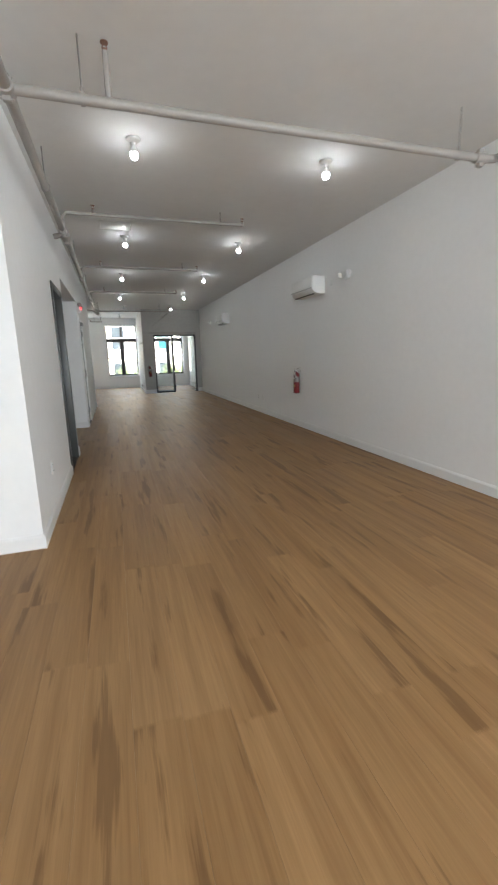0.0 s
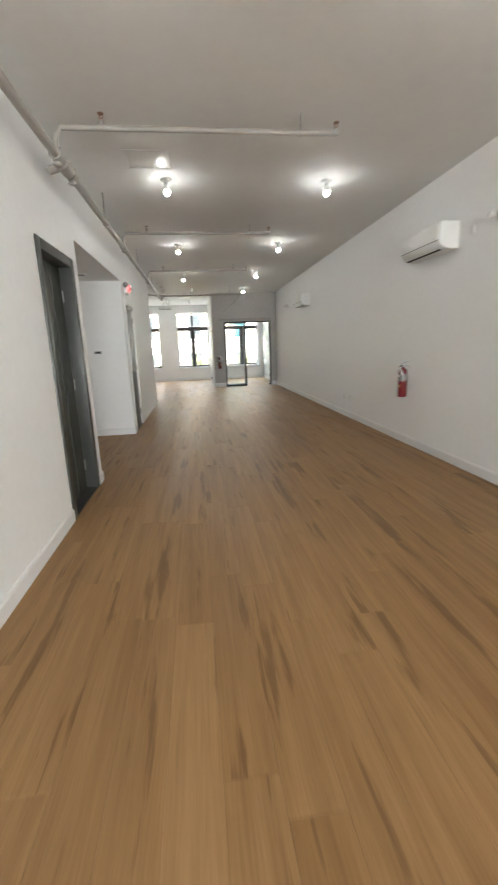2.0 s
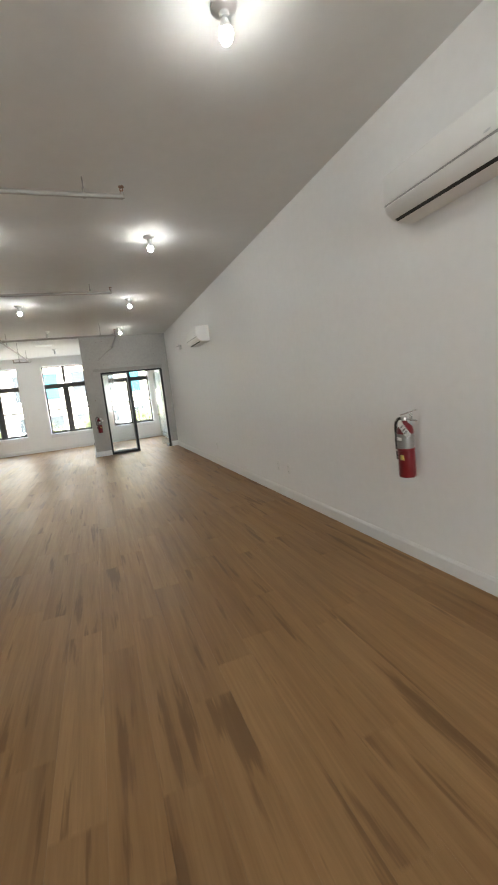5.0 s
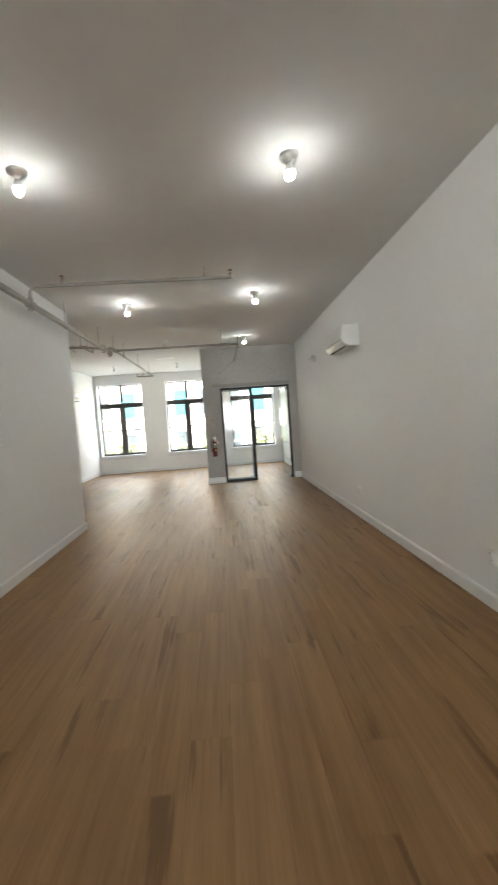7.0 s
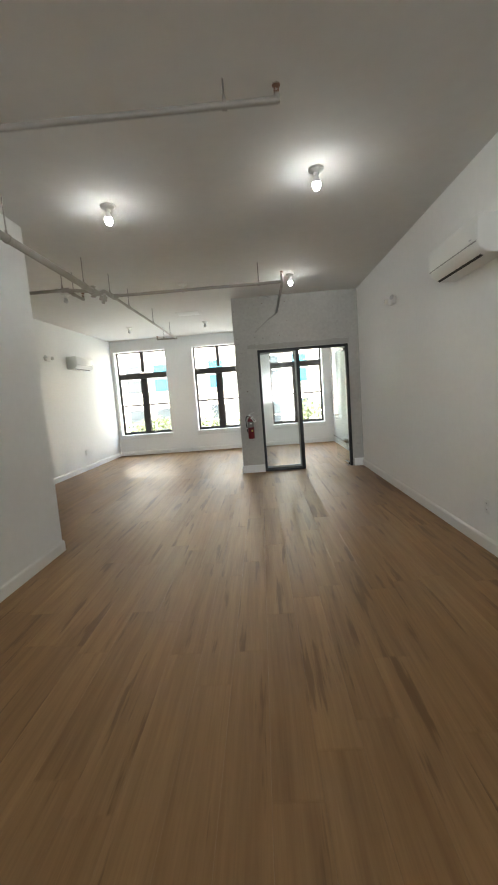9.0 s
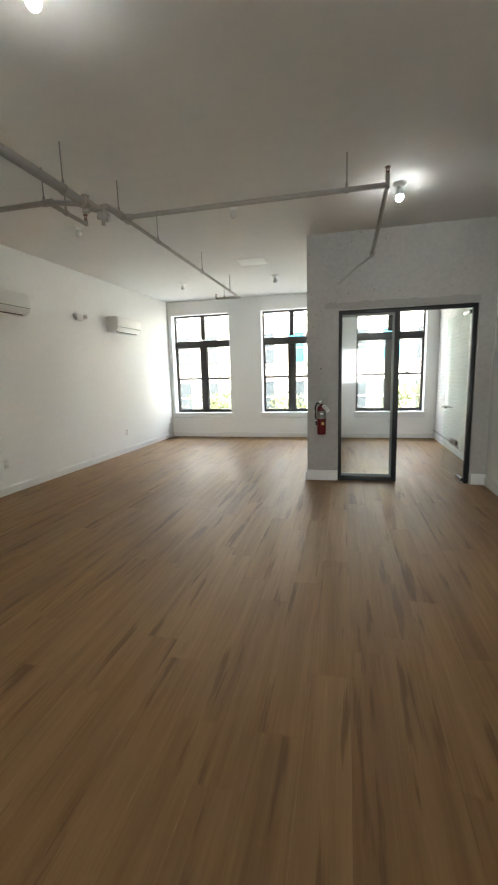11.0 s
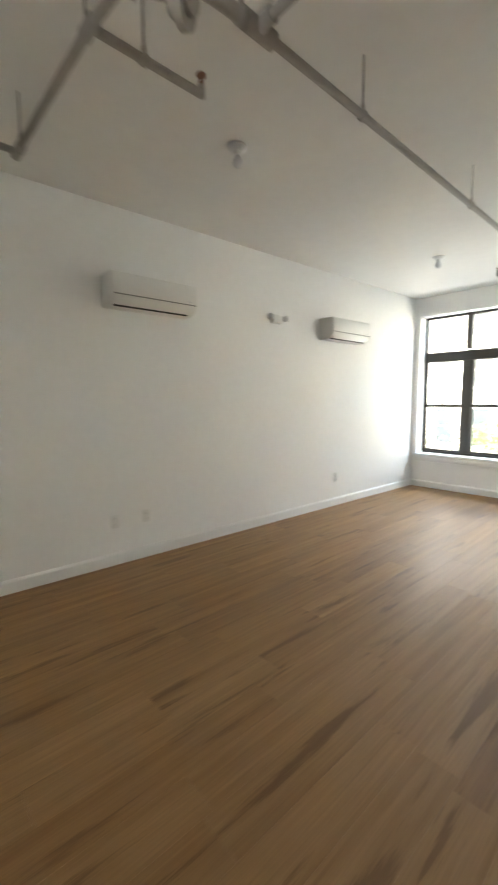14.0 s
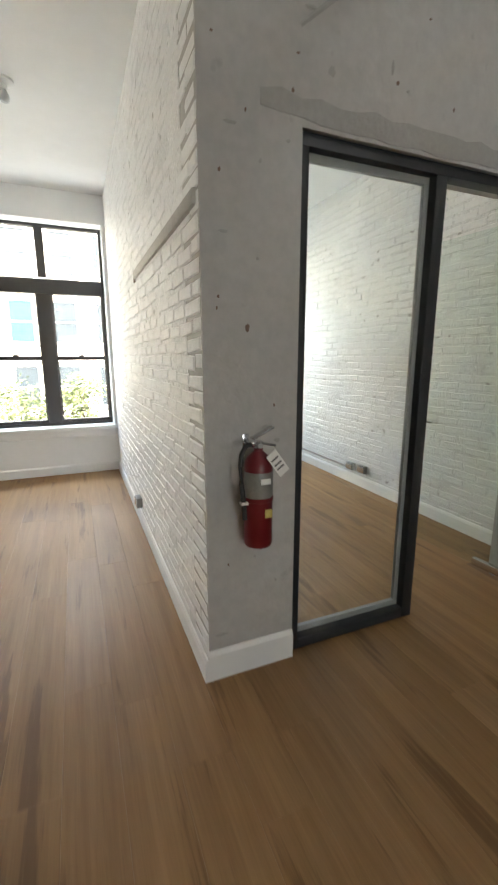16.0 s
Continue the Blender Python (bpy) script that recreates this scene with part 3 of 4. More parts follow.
for p in ((-0.58, 13.985), (-1.59, 13.99)):
    part("elbow", rod(bmesh.new(), (p[0] - 0.045, p[1], PZ), (p[0] + 0.04, p[1], PZ), 0.027, 14), PIPE, fp)
CZ = 2.93
for y, x1 in ((5.52, 1.85), (8.39, 1.82), (11.34, 1.84)):
    pipe("cross_pipe", [(MX, y, MZ), (MX + 0.01, y, CZ - 0.05), (MX + 0.05, y, CZ), (0.8, y, CZ), (x1, y, CZ)], 0.019)
    sprinkler(x1, y, CZ, 0.03)
    sprinkler(0.09, y, CZ, 0.05)
    hanger(x1 - 0.28, y, CZ, 0.019)
pipe("cross_pipe", [(MX, 2.93, MZ), (1.5, 2.93, MZ), (2.99, 2.93, MZ), (3.06, 2.91, MZ), (3.08, 2.84, MZ), (3.08, 0.8, MZ)], 0.028)
coupling((2.90, 2.93, MZ), (2.99, 2.93, MZ), 0.038)
sprinkler(0.27, 2.93, MZ, 0.25)
for x, y, z, r in ((0.13, 2.93, MZ, 0.028), (2.74, 2.93, MZ, 0.028), (1.72, 14.44, PZ, 0.020), (-0.18, 14.36, PZ, 0.026), (-0.18, 15.13, PZ, 0.018), (-0.18, 16.5, PZ, 0.018), (-0.18, 17.9, PZ, 0.018),
                   (-0.45, 18.478, PZ, 0.018), (-0.58, 14.2, PZ, 0.018), (-0.62, 13.987, PZ, 0.020), (-1.52, 13.99, PZ, 0.020), (MX, 13.72, MZ, 0.033), (MX, 12.3, MZ, 0.032), (MX, 9.9, MZ, 0.032), (MX, 7.2, MZ, 0.032), (MX, 4.3, MZ, 0.032)):
    hanger(x, y, z, r)


# ---- wall units ----
def air_conditioner(label, m):
    """A split unit; its back lies in the plane y = 0, its width runs along x, and it faces -y."""
    a = thing("air_conditioner", label, "air conditioner", m, "wall air conditioners")
    bm = bmesh.new()
    prof = [(0, 0.0), (0, 0.262), (-0.190, 0.262), (-0.212, 0.254), (-0.222, 0.232), (-0.222, 0.080), (-0.204, 0.040), (-0.155, 0.006), (-0.11, 0.0)]
    ends = [[bm.verts.new((x, y, z)) for y, z in prof] for x in (0.0, 0.80)]
    for i in range(len(prof)):
        j = (i + 1) % len(prof)
        bm.faces.new((ends[0][i], ends[0][j], ends[1][j], ends[1][i]))
    bm.faces.new(ends[0])
    bm.faces.new(ends[1][::-1])
    rim = [e for e in bm.edges if abs(e.verts[0].co.x - e.verts[1].co.x) < 1e-5 and min(v.co.y for v in e.verts) < -0.12]
    bmesh.ops.bevel(bm, geom=rim, offset=0.014, segments=3, affect="EDGES", profile=0.5)
    part("body", bm, WHITE, a)
    part("front_panel", boxes((0.018, -0.228, 0.088, 0.782, -0.2215, 0.240), bevel=0.003), WHITE, a)
    fl = bmesh.new()
    box(fl, -0.345, -0.004, -0.045, 0.345, 0.004, 0.045, bevel=0.002)
    fl.transform(pose(0.38, -0.197, 0.042, 40, 0, 0))
    part("air_flap", fl, WHITE, a, "white air outlet flap")
    sl = bmesh.new()
    box(sl, -0.345, -0.004, -0.010, 0.345, 0.004, 0.010)
    sl.transform(pose(0.38, -0.156, 0.004, 60, 0, 0))
    part("outlet_slot", sl, DARK, a, "dark outlet slot")
    part("panel_gap", boxes((0.016, -0.2245, 0.078, 0.784, -0.2185, 0.088)), GREYP, a)
    part("display_lamp", boxes((0.70, -0.231, 0.104, 0.73, -0.228, 0.112)), LENS, a)
    return a


R_WALL = [pose(XR, y, z, 0, 0, -90) for y, z in ((7.04, 2.250), (12.73, 2.235))]
air_conditioner("white split air conditioner high on the corridor wall", R_WALL[0])
air_conditioner("white split air conditioner near the glazed office", R_WALL[1])
air_conditioner("white split air conditioner on the bay wall", pose(alcove(14.78), 14.78, 2.22, 0, 0, 90 - SKEW))
air_conditioner("white split air conditioner beside the front window", pose(alcove(17.56), 17.56, 2.205, 0, 0, 90 - SKEW))


def emergency_light(m):
    """A white box with two round lamp heads, facing -y."""
    e = thing("emergency_light", "white emergency light with two clear lamp heads", "emergency light", m, "emergency lights")
    part("housing", boxes((-0.075, -0.055, -0.048, 0.075, 0, 0.048), bevel=0.008), WHITE, e)
    for s in (-1, 1):
        q = Matrix.Translation((s * 0.116, -0.05, 0.012)) @ Euler((radians(75), 0, radians(s * 35))).to_matrix().to_4x4()
        h = part("lamp_head", lathe(bmesh.new(), [(0.014, -0.035), (0.026, -0.022), (0.032, 0.0), (0.034, 0.026), (0.031, 0.028)], q, 18), WHITE, e)
        part("lens", lathe(bmesh.new(), [(0.030, 0.028), (0.027, 0.034), (0.010, 0.037)], q, 18), LENS, h, "clear lens")
        part("arm", rod(bmesh.new(), (s * 0.07, -0.03, 0.012), (s * 0.11, -0.04, 0.014), 0.010, 8), GREYP, e)
    return e


emergency_light(pose(XR, 5.57, 2.40, 0, 0, -90))
emergency_light(pose(XR, 14.36, 2.43, 0, 0, -90))
emergency_light(pose(alcove(16.78), 16.78, 2.36, 0, 0, 90 - SKEW))
jb = thing("junction_plate", "small white blank plate on the wall", "wall plate", pose(XR, 6.03, 2.37, 0, 0, -90))
part("plate", boxes((-0.025, -0.014, -0.035, 0.025, 0, 0.035), bevel=0.004), WHITE, jb)


def extinguisher(label, m):
    """Hung on a wall at y = 0, facing -y; z = 0 is its foot."""
    e = thing("fire_extinguisher", label, "fire extinguisher", m, "fire extinguishers")
    c = Matrix.Translation((0, -0.078, 0))
    part("cylinder", lathe(bmesh.new(), [(0.040, 0.0), (0.052, 0.004), (0.056, 0.016), (0.056, 0.315), (0.053, 0.338), (0.043, 0.358), (0.028, 0.372), (0.018, 0.380), (0.018, 0.392)], c, 28), RED, e, "red enamelled cylinder")
    part("label_band", lathe(bmesh.new(), [(0.0566, 0.205), (0.0568, 0.207), (0.0568, 0.303), (0.0566, 0.305)], c, 28), LABEL, e, "silver instruction label")
    part("strap", lathe(bmesh.new(), [(0.0575, 0.188), (0.059, 0.190), (0.059, 0.203), (0.0575, 0.205)], c, 28), RED, e)
    part("label_text", boxes((-0.014, -0.1362, 0.262, 0.026, -0.1345, 0.284), bevel=0.0005), PAPER, e)
    part("sticker", boxes((0.004, -0.1358, 0.128, 0.034, -0.1305, 0.162), bevel=0.0015), YELLOW, e)
    vb = rod(bmesh.new(), (0, -0.078, 0.388), (0, -0.078, 0.418), 0.017, 14)
    rod(vb, (0, -0.078, 0.405), (-0.035, -0.078, 0.407), 0.010, 10)
    part("valve", vb, CHROME, e, "chrome valve")
    hb = bmesh.new()
    box(hb, -0.008, -0.012, -0.004, 0.105, 0.012, 0.004, bevel=0.002)
    hb.transform(pose(-0.02, -0.078, 0.432, 0, -17, 20))
    part("squeeze_lever", hb, CHROME, e)
    lb = bmesh.new()
    box(lb, -0.004, -0.011, -0.004, 0.095, 0.011, 0.004, bevel=0.002)
    lb.transform(pose(-0.005, -0.078, 0.412, 0, 14, 20))
    part("carry_handle", lb, CHROME, e)
    part("pressure_gauge", rod(bmesh.new(), (0, -0.090, 0.404), (0, -0.100, 0.404), 0.011, 14), GREYP, e)
    part("hose", tube(bmesh.new(), [(-0.03, -0.080, 0.407), (-0.055, -0.085, 0.402), (-0.073, -0.09, 0.375), (-0.079, -0.092, 0.33), (-0.076, -0.094, 0.26), (-0.068, -0.096, 0.19), (-0.064, -0.096, 0.12)], 0.0095, 12), RUBBER, e, "black rubber hose")
    part("hose_clip", boxes((-0.082, -0.108, 0.180, -0.052, -0.082, 0.192), bevel=0.003), WHITE, e)
    part("wall_bracket", boxes((-0.035, -0.006, 0.38, -0.008, 0, 0.435), (-0.03, -0.07, 0.392, -0.012, -0.006, 0.40), bevel=0.002), CHROME, e)
    tb = bmesh.new()
    box(tb, -0.024, -0.0008, -0.11, 0.024, 0.0008, 0)
    tag = pose(0.022, -0.142, 0.382, 8, -38, 0)
    tb.transform(tag)
    tg = part("inspection_tag", tb, PAPER, e, "white paper inspection tag", False)
    for k in (0.03, 0.055, 0.075):
        ib = bmesh.new()
        box(ib, -0.018, -0.0022, -k - 0.003, 0.016, -0.0008, -k + 0.003)
        ib.transform(tag)
        part("printed_line", ib, INK, tg, "", False)
    return e


extinguisher("red fire extinguisher hung on the white corridor wall", pose(XR, 7.135, 0.625, 0, 0, -90))
extinguisher("red fire extinguisher with a paper tag on the plaster pier", pose(1.432, Y_PIER, 0.622))


def outlet(m, label="white wall socket with two outlets", switch=False):
    o = thing("light_switch" if switch else "wall_socket", label, "switch" if switch else "socket", m, "" if switch else "wall sockets")
    part("plate", boxes((-0.036, -0.008, -0.058, 0.036, 0, 0.058), bevel=0.003), WHITE, o)
    if switch:
        part("rocker", boxes((-0.016, -0.013, -0.033, 0.016, -0.008, 0.033), bevel=0.002), WHITE, o)
    else:
        for z in (-0.024, 0.024):
            r = part("receptacle", boxes((-0.017, -0.011, z - 0.014, 0.017, -0.008, z + 0.014), bevel=0.003), WHITE, o)
            part("slot", boxes((-0.008, -0.0125, z - 0.004, -0.006, -0.011, z + 0.005), (0.006, -0.0125, z - 0.004, 0.008, -0.011, z + 0.005)), INK, r, "", False)


for y in (9.51, 9.22, 12.25):
    outlet(pose(XR, y, 0.36, 0, 0, -90))
for y in (14.82, 15.12, 17.94):
    outlet(pose(alcove(y), y, 0.39, 0, 0, 90 - SKEW))
outlet(pose(2.62, Y_FAR, 0.38))
outlet(pose(XL, 3.95, 0.42, 0, 0, 90))
outlet(pose(XL, 10.17, 1.23, 0, 0, 90), "white rocker light switch on the corridor wall", True)
th = thing("thermostat", "small dark thermostat on the lobby wall", "thermostat", pose(-0.86, NICHE[1], 1.33))
part("case", boxes((-0.055, -0.025, -0.02, 0.055, 0, 0.02), bevel=0.004), GREYP, th)
part("display", boxes((-0.03, -0.027, -0.010, 0.03, -0.025, 0.012)), DARK, th)
dl = thing("downlight", "flush round downlight in the lowered lobby ceiling", "downlight", pose(-0.85, 8.25, NICHE[2]))
part("ring", lathe(bmesh.new(), [(0.085, 0.0), (0.088, -0.006), (0.080, -0.012), (0.068, -0.012)]), WHITE, dl)
part("diffuser", lathe(bmesh.new(), [(0.066, -0.012), (0.06, -0.015), (0.01, -0.016)]), LENS, dl)

ex = thing("exit_sign", "white exit sign box with red letters over the door", "exit sign", pose(XL, 9.30, 2.33, 0, 0, 90))
part("housing", boxes((-0.15, -0.05, -0.09, 0.15, 0, 0.09), bevel=0.006), WHITE, ex)
cu = bpy.data.curves.new("letters", "FONT")
cu.body, cu.size, cu.extrude, cu.align_x, cu.align_y = "EXIT", 0.16, 0.003, "CENTER", "CENTER"
tmp = bpy.data.objects.new("letters_tmp", cu)
scene.collection.objects.link(tmp)
bpy.context.view_layer.update()
lm = bpy.data.meshes.new_from_object(tmp.evaluated_get(bpy.context.evaluated_depsgraph_get()))
bpy.data.objects.remove(tmp)
lm.transform(pose(0, -0.052, 0, 90))
lm.materials.clear()
lm.materials.append(EXIT)
lt = new("letters", lm)
lt.parent = ex
tagged(lt, "red letters EXIT")
for s in (-1, 1):
    q = Matrix.Translation((s * 0.20, -0.04, 0.03)) @ Euler((radians(80), 0, radians(s * 30))).to_matrix().to_4x4()
    part("lamp_head", lathe(bmesh.new(), [(0.015, -0.035), (0.036, -0.02), (0.042, 0.02), (0.036, 0.026)], q, 16), GREYP, ex)
    part("arm", rod(bmesh.new(), (s * 0.145, -0.025, 0.02), (s * 0.19, -0.03, 0.025), 0.010, 8), GREYP, ex)


# ---- ceiling fittings ----
def hatch(x0, y0, x1, y1):
    a = thing("access_panel", "square white access panel in the ceiling", "access panel", pose((x0 + x1) / 2, (y0 + y1) / 2, H), "ceiling access panels")
    w, d = (x1 - x0) / 2, (y1 - y0) / 2
    part("frame", boxes((-w, -d, -0.007, w, -d + 0.025, 0), (-w, d - 0.025, -0.007, w, d, 0), (-w, -d + 0.025, -0.007, -w + 0.025, d - 0.025, 0), (w - 0.025, -d + 0.025, -0.007, w, d - 0.025, 0), bevel=0.002), CEIL, a)
    part("door", boxes((-w + 0.028, -d + 0.028, -0.005, w - 0.028, d - 0.028, 0), bevel=0.002), WHITE, a)


hatch(0.13, 6.16, 0.56, 6.56)
hatch(0.12, 17.03, 0.58, 17.45)


def ceiling_holder(x, y):
    a = thing("lamp_holder", "empty white porcelain lamp holder with an unlit bulb", "ceiling lamp", pose(x, y, H), "unlit ceiling bulbs")
    part("base", lathe(bmesh.new(), [(0.062, 0.0), (0.062, -0.014), (0.046, -0.024), (0.024, -0.03), (0.022, -0.052), (0.019, -0.052)]), WHITE, a)
    part("globe", lathe(bmesh.new(), [(0.014, -0.052), (0.018, -0.064), (0.028, -0.080), (0.031, -0.095), (0.028, -0.110), (0.018, -0.122), (0.006, -0.127)], seg=16), LENS, a, "unlit bulb")


for x, y in ((-1.11, 15.15), (-1.14, 18.2), (0.63, 15.13), (0.54, 18.2)):
    ceiling_holder(x, y)

# ---- marks and fittings on the partition and brick ----
def blotch(name, mat, x, y, z, w, h, seed, label):
    """A thin irregular patch of bare or smeared plaster on the partition."""
    rng = random.Random(seed)
    bm = bmesh.new()
    a = [bm.verts.new((x + math.cos(t * math.pi / 7) * w / 2 * rng.uniform(0.65, 1.1), y, z + math.sin(t * math.pi / 7) * h / 2 * rng.uniform(0.65, 1.1))) for t in range(14)]
    f = bm.faces.new(a)
    e = bmesh.ops.extrude_face_region(bm, geom=[f])
    for v in e["geom"]:
        if isinstance(v, bmesh.types.BMVert):
            v.co.y -= 0.003
    return part(name, bm, mat, partition, label, False)


blotch("chip", CHIP, 1.42, Y_PIER, 1.455, 0.02, 0.035, 1, "bare chip in the plaster")
blotch("chip", STAIN, 1.75, Y_PIER, 2.35, 0.03, 0.04, 2, "bare chip in the plaster")
for i, (x, z, w, h) in enumerate(((1.36, 2.12, 0.05, 0.012), (1.47, 2.02, 0.012, 0.02), (1.46, 1.70, 0.014, 0.014), (1.33, 1.78, 0.04, 0.012), (1.58, 2.10, 0.02, 0.012), (2.02, 2.42, 0.012, 0.05), (1.66, 2.52, 0.05, 0.014), (2.10, 2.36, 0.014, 0.012), (1.55, 1.02, 0.03, 0.02), (1.45, 0.53, 0.012, 0.012), (1.55, 0.40, 0.012, 0.014), (1.30, 0.20, 0.06, 0.014))):
    blotch("chip", STAIN, x, Y_PIER, z, w, h, 10 + i, "small plaster chip")
pits = random.Random(77)
for k in range(26):
    x, z = (pits.uniform(1.27, 1.60), pits.uniform(0.3, 2.95)) if k < 14 else (pits.uniform(1.6, 3.1), pits.uniform(2.32, 2.95))
    blotch("chip", CHIP, x, Y_PIER, z, pits.uniform(0.006, 0.016), pits.uniform(0.005, 0.018), 200 + k, "small dark pit in the plaster")
band = bmesh.new()
edge = random.Random(8)
top = [(1.47 + k * 0.08, GZ + 0.095 + edge.uniform(-0.012, 0.012)) for k in range(23)]
low = [(x, GZ + 0.012 + (0.02 if x < GX0 else 0) + edge.uniform(-0.006, 0.006)) for x, z in reversed(top)]
ring = [band.verts.new((x, Y_PIER + 0.001, z)) for x, z in top + low]
face = band.faces.new(ring)
for v in bmesh.ops.extrude_face_region(band, geom=[face])["geom"]:
    if isinstance(v, bmesh.types.BMVert):
        v.co.y -= 0.004
part("plaster_patch", band, STAIN, partition, "grey smear of filler above the opening", False)
ch = tube(bmesh.new(), [(2.02, Y_PIER + 0.004, PZ - 0.03), (1.86, Y_PIER + 0.010, 2.66), (1.62, Y_PIER + 0.0125, 2.46)], 0.015, 10)
part("buried_conduit", ch, STAIN, partition, "conduit plastered into the wall")


def socket_box(m, label):
    s = thing("socket_box", label, "socket", m, "surface socket boxes")
    part("box", boxes((-0.055, -0.045, -0.04, 0.055, 0, 0.04), bevel=0.004), GREYP, s)
    part("cover", boxes((-0.050, -0.049, -0.035, 0.050, -0.045, 0.035), bevel=0.002), CHROME, s, "metal cover")


socket_box(pose(X_PIER - 0.004, 18.15, 0.19, 0, 0, -90), "small metal socket box on the brick wall above the baseboard")
socket_box(pose(X_OFF - 0.004, 18.42, 0.19, 0, 0, -90), "metal socket box on the office brick wall")
socket_box(pose(X_OFF - 0.004, 18.22, 0.20, 0, 0, -90), "white socket box on the office brick wall")
cd = thing("surface_conduit", "thin white conduit along the office baseboard", "conduit")
part("tube", rod(bmesh.new(), (X_OFF - 0.02, 18.48, 0.165), (X_OFF - 0.02, Y_FAR - 0.02, 0.165), 0.011, 10), PIPE, cd)

# ---- street ----
GZ_STREET = -6.0
structure("ground", boxes((-900, -500, GZ_STREET - 0.4, 900, 1400, GZ_STREET - 0.12)), ASPHALT, "grey asphalt street below", "ground")
structure("pavement", boxes((-60, 33.4, GZ_STREET - 0.12, 60, 37.0, GZ_STREET + 0.02)), CONCRETE, "concrete pavement across the street", "pavement")
structure("pavement_near", boxes((-60, 20.4, GZ_STREET - 0.12, 60, 23.6, GZ_STREET + 0.02)), CONCRETE, "concrete pavement below the windows", "pavement")
# unseen block, added only to keep direct sun off the rear opening
back = thing("rear_building", "plain unseen block added to keep sun out of the rear windows", "building")
part("wall", boxes((-16, -11, GZ_STREET, 16, -9, 8.0)), FACADE, back, smooth=False)
part("block_cap", boxes((-16.1, -11.1, 8.0, 16.1, -8.9, 8.2)), CONCRETE, back, smooth=False)
YF = 37.0
house = thing("apartment_building", "cream stone apartment building across the street", "building")
part("wall", boxes((-26, YF, GZ_STREET, 24, YF + 10, 8.6)), FACADE, house, smooth=False)
part("cornice", boxes((-26.2, YF - 0.55, 8.6, 24.2, YF + 10, 9.1), (-26, YF - 0.3, 8.3, 24, YF, 8.6)), FACADE, house, smooth=False)
part("string_course", boxes((-26, YF - 0.12, 1.12, 24, YF, 1.32)), FACADE, house, smooth=False)
for k in range(14):
    part("stone_course", boxes((-26, YF - 0.035, 0.68 - k * 0.45, 24, YF, 1.06 - k * 0.45), bevel=0.01), FACADE, house, smooth=False)
rw = random.Random(5)
for row, (z0, z1) in enumerate(((-4.6, -2.7), (-1.0, 0.9), (2.05, 3.85), (5.05, 6.9))):
    for c in range(-12, 12):
        x = 0.62 + 1.86 * c
        if abs(x + 1) > 23:
            continue
        mat = FTEAL if rw.random() < 0.08 else FGLASS
        wd = part("window", boxes((x - 0.50, YF - 0.05, z0, x + 0.50, YF - 0.04, z1)), mat, house, "", False)
        part("frame", boxes((x - 0.55, YF - 0.10, z0 - 0.02, x - 0.48, YF, z1 + 0.05), (x + 0.48, YF - 0.10, z0 - 0.02, x + 0.55, YF, z1 + 0.05), (x - 0.48, YF - 0.10, z1, x + 0.48, YF, z1 + 0.05), (x - 0.48, YF - 0.09, (z0 + z1) / 2 - 0.03, x + 0.48, YF - 0.051, (z0 + z1) / 2 + 0.03)), FFRAME, wd, "", False)
        part("sill", boxes((x - 0.63, YF - 0.18, z0 - 0.14, x + 0.63, YF, z0 - 0.02)), FACADE, wd, "", False)


def tree(x, y, top, spread, seed):
    rng = random.Random(seed)
    t = thing("street_tree", "leafy green street tree by the kerb", "tree", pose(x, y, GZ_STREET - 0.1))
    h = top - GZ_STREET
    tr = bmesh.new()
    rod(tr, (0, 0, 0), (0.08, 0.05, h * 0.45), 0.17, 10, 0.12)
    rod(tr, (0.08, 0.05, h * 0.44), (0.0, 0.1, h * 0.85), 0.12, 8, 0.03)
    tips = []
    for k in range(9):
        a, z = k * 2.4 + rng.random(), h * rng.uniform(0.35, 0.65)
        e = Vector((math.cos(a) * spread * rng.uniform(0.5, 0.9), math.sin(a) * spread * rng.uniform(0.5, 0.9), z + h * rng.uniform(0.12, 0.3)))
        rod(tr, (0.06, 0.05, z), e, 0.06, 6, 0.015)
        tips.append(e)
    part("trunk", tr, BARK, t)
    vs, fs = [], []
    centres = [(e, rng.uniform(0.5, 0.95)) for e in tips] + [(Vector((rng.uniform(-0.7, 0.7) * spread, rng.uniform(-0.7, 0.7) * spread, h * rng.uniform(0.6, 0.95))), rng.uniform(0.5, 0.9)) for _ in range(12)]
    for c, r in centres:
        for _ in range(110):
            d = Vector((rng.gauss(0, 1), rng.gauss(0, 1), rng.gauss(0, 0.8)))
            p = c + d.normalized() * r * rng.random() ** 0.4
            p.z = min(p.z, h + rng.uniform(-0.4, 0.1))
            q = Euler((rng.uniform(-1.2, 1.2), rng.uniform(-1.2, 1.2), rng.uniform(0, 6.3))).to_matrix()
            s = rng.uniform(0.07, 0.13)
            i = len(vs)
            vs += [p + q @ Vector(v) for v in ((-s, 0, 0), (0, -s * 0.5, s * 0.15), (s, 0, 0), (0, s * 0.5, s * 0.15))]
            fs += [(i, i + 1, i + 2), (i, i + 2, i + 3)]
    me = bpy.data.meshes.new("crown")
    me.from_pydata(vs, [], fs)
    me.materials.append(LEAF)
    cr = new("crown", me)
    cr.parent = t


for k, (x, y, top, sp) in enumerate(((-9.0, 32, 1.0, 2.1), (-5.2, 33, 0.6, 1.8), (-1.1, 33, 0.8, 1.2), (0.9, 32.5, 0.9, 0.8), (5.0, 31, 1.5, 2.1), (-13.5, 32, 1.2, 2.2))):
    tree(x, y, top, sp, 50 + k)


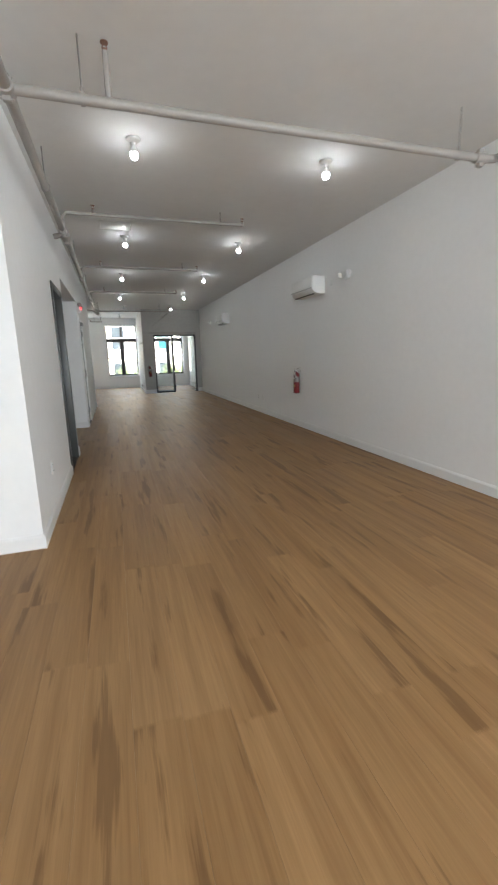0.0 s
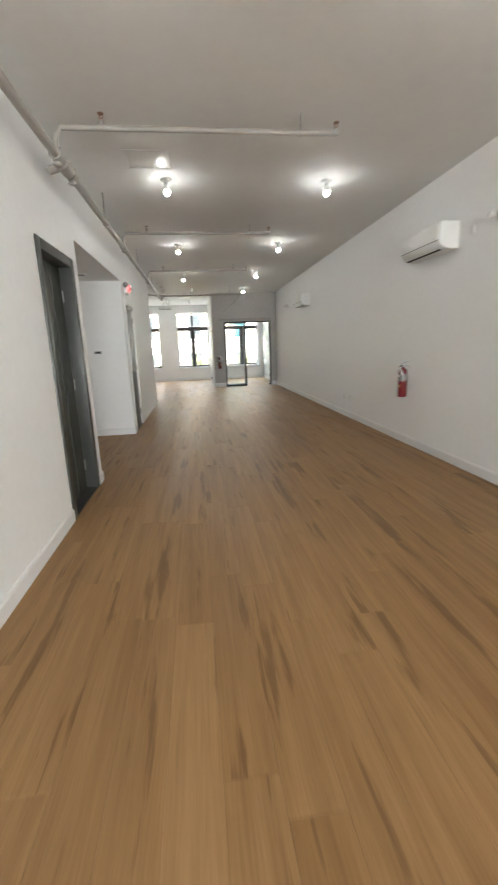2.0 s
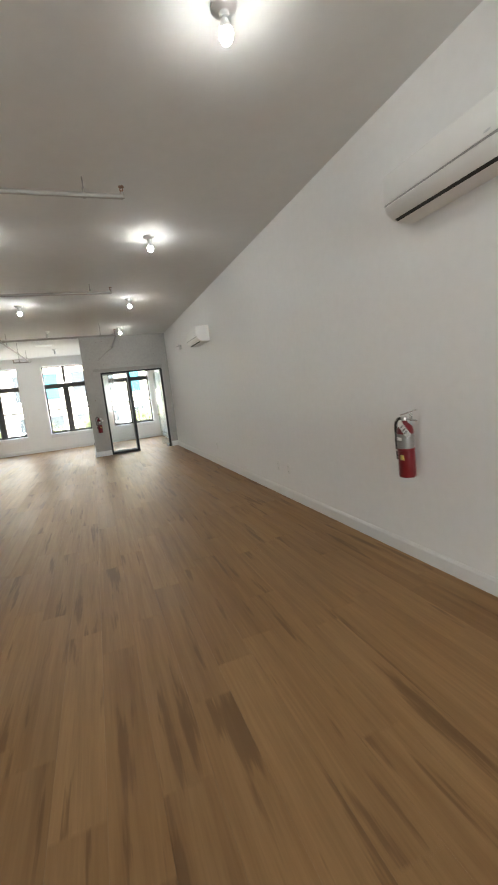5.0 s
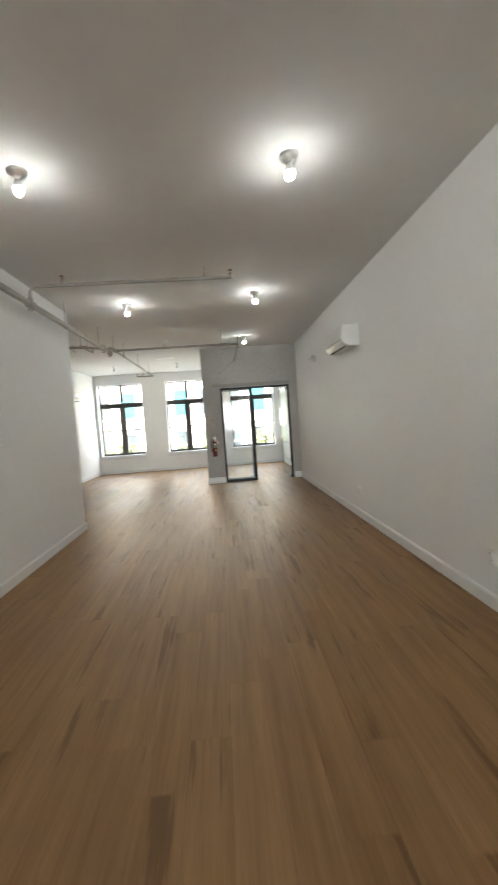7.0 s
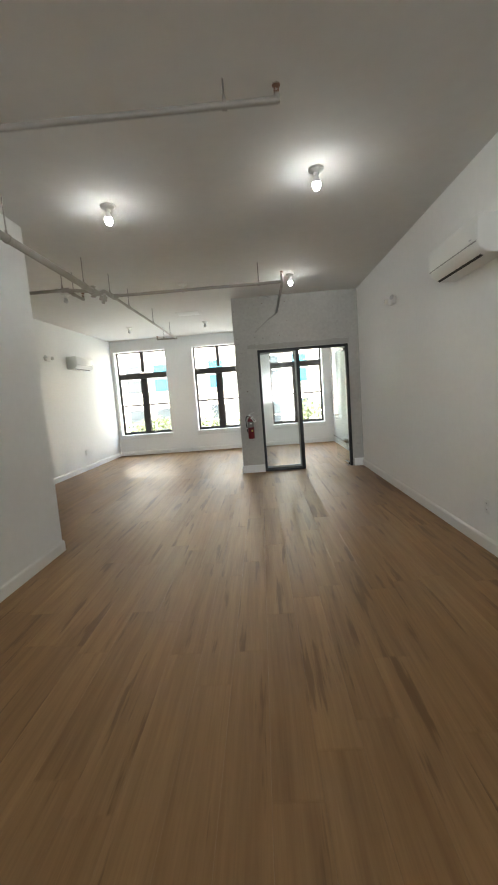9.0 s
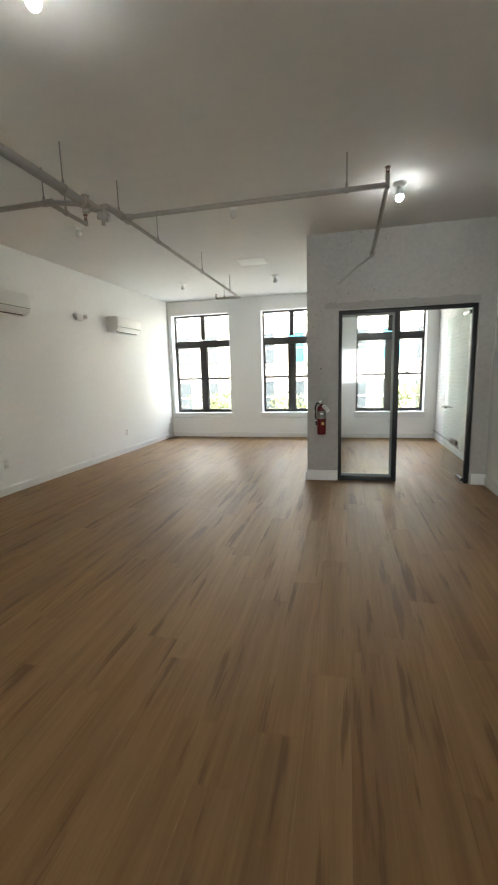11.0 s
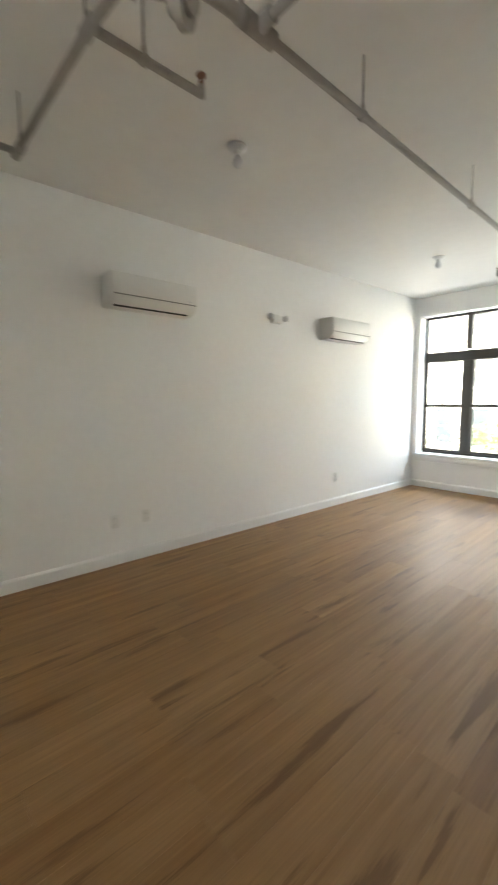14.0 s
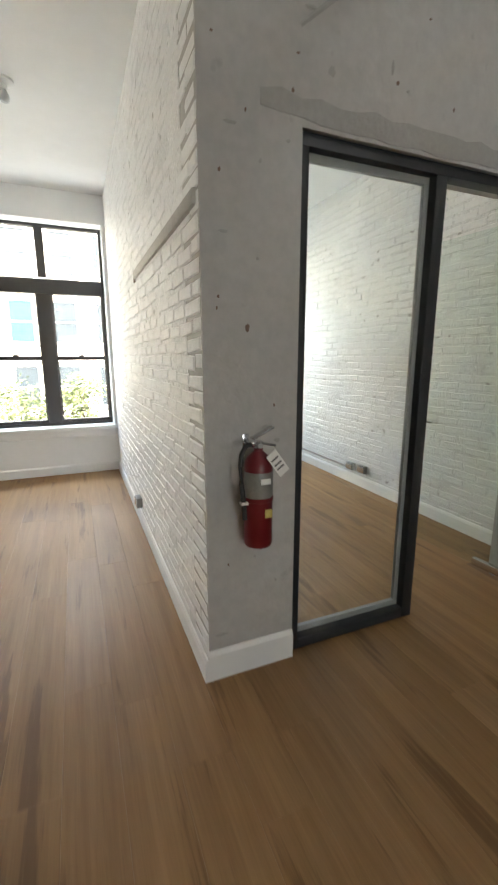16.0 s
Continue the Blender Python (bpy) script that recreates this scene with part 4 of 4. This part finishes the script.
# ---- bricks ----
def brick_meshes(name, n=6):
    out = []
    for k in range(n):
        rng = random.Random(90 + k)
        bm = box(bmesh.new(), -0.018, -0.098, -0.028, 0.014, 0.098, 0.028)
        for v in bm.verts:
            v.co += Vector((rng.uniform(-0.001, 0.001) if v.co.x < 0 else 0, rng.uniform(-0.003, 0.008), rng.uniform(-0.003, 0.006)))
        es = [e for e in bm.edges if all(v.co.x < 0 for v in e.verts)]
        bmesh.ops.bevel(bm, geom=es, offset=0.006, segments=1, affect="EDGES")
        out.append(mesh_of(name, bm, BRICK))
    return out


def lay_bricks(parent, x, face, y0, y1, near, seed, gaps=()):
    """Courses along y on the wall plane x; face -1 looks towards -x. near: the stretch whose bricks are parts of their own."""
    rng = random.Random(seed)
    ms = brick_meshes("brick")
    vs, fs = [], []
    singles = 0
    for c in range(45):
        z = 0.034 + c * 0.068
        y = y0 - (0.10 if c % 2 else 0.0) + rng.uniform(-0.02, 0.02)
        while y < y1 + 0.05:
            yc = y + 0.103
            y += 0.207
            lo, hi = max(yc - 0.098, y0), min(yc + 0.098, y1)
            if hi - lo < 0.04 or z > H - 0.03 or any(a < yc < b and e < z < f for a, b, e, f in gaps):
                continue
            m = Matrix.Translation((x - face * (0.018 + rng.uniform(-0.001, 0.0015) + (0.003 if rng.random() < 0.12 else 0) + (0.0015 if z > 1.95 and face < 0 and x < 2 else 0)), (lo + hi) / 2, z + rng.uniform(-0.006, 0.006))) @ Euler((rng.uniform(-0.035, 0.035), 0, rng.uniform(-0.015, 0.015))).to_matrix().to_4x4() @ Matrix.Diagonal((1, (hi - lo) / 0.196, 1, 1))
            me = rng.choice(ms)
            if near[0] < yc < near[1] and near[2] < z < near[3] and singles < 300:
                ob = new("brick", me)
                ob.parent, ob.matrix_local = parent, m
                singles += 1
            else:
                i = len(vs)
                vs += [m @ v.co for v in me.vertices]
                fs += [[i + k for k in p.vertices] for p in me.polygons]
    me = bpy.data.meshes.new("far_bricks")
    me.from_pydata(vs, [], fs)
    me.materials.append(BRICK)
    ob = new("far_bricks", me)
    ob.parent = parent
    ob["kind"] = "stuff"


lay_bricks(brick_wall, X_PIER, -1, Y_PIER + 0.008, Y_FAR - 0.01, (16.3, 18.0, 0.1, 2.5), 3)
lay_bricks(office_wall, X_OFF, -1, Y_PIER + 0.22, Y_FAR - 0.01, (16.6, 18.3, 0.1, 2.4), 4)
slot = bmesh.new()
box(slot, X_PIER - 0.014, Y_PIER + 0.02, 1.86, X_PIER + 0.02, 17.84, 1.915, bevel=0.008)
# no recess is cut: a dark block colours in the shade of the hole
part("hole_shade", boxes((X_PIER - 0.004, 17.845, 1.85, X_PIER + 0.01, 17.91, 1.92)), CHIP, brick_wall, "dark block coloured as the shaded hole at the end of the band", False)
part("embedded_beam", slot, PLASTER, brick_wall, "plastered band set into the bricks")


# ---- floor planks ----
def lay_planks():
    floor = bpy.data.objects["floor"]
    PW, PL = 0.182, 1.22
    bm = box(bmesh.new(), -PW / 2 + 0.0002, -PL / 2 + 0.0002, -0.012, PW / 2 - 0.0002, PL / 2 - 0.0002, 0)
    top = [e for e in bm.edges if all(v.co.z > -0.001 for v in e.verts)]
    bmesh.ops.bevel(bm, geom=top, offset=0.0006, segments=1, affect="EDGES")
    me = mesh_of("plank", bm, WOOD)
    rng = random.Random(11)
    vs, fs, singles = [], [], 0
    x = XR - PW / 2
    while x > LEFT_BACK:
        y = Y_BACK - rng.uniform(0, PL)
        while y < Y_FAR:
            lo, hi = max(y, Y_BACK), min(y + PL, Y_FAR)
            y += PL
            yc = (lo + hi) / 2
            inside = x > XL - PW or yc < Y_IN + 0.4 or yc > Y_END - 0.6 or (NICHE[0] - 0.7 < yc < NICHE[1] + 0.7 and x > XL - 1.5)
            if hi - lo < 0.05 or not inside or (x < -2.6 and yc > 4):
                continue
            m = Matrix.Translation((x, yc, 0)) @ Matrix.Diagonal((1, (hi - lo) / PL, 1, 1))
            if singles < 300 and x > XL and 0.3 < yc < 16.2:
                ob = new("plank", me)
                ob.parent, ob.matrix_local = floor, m
                singles += 1
            else:
                i = len(vs)
                vs += [m @ v.co for v in me.vertices]
                fs += [[i + k for k in p.vertices] for p in me.polygons]
        x -= PW
    rest = bpy.data.meshes.new("far_planks")
    rest.from_pydata(vs, [], fs)
    rest.materials.append(WOOD)
    ob = new("far_planks", rest)
    ob.parent = floor
    ob["kind"] = "stuff"
    # the strip of boards under the office's brick wall
    st = new("edge_plank", mesh_of("edge_plank", boxes((XR, Y_PIER + 0.2, -0.012, X_OFF, Y_FAR, 0)), WOOD))
    st.parent = floor


lay_planks()
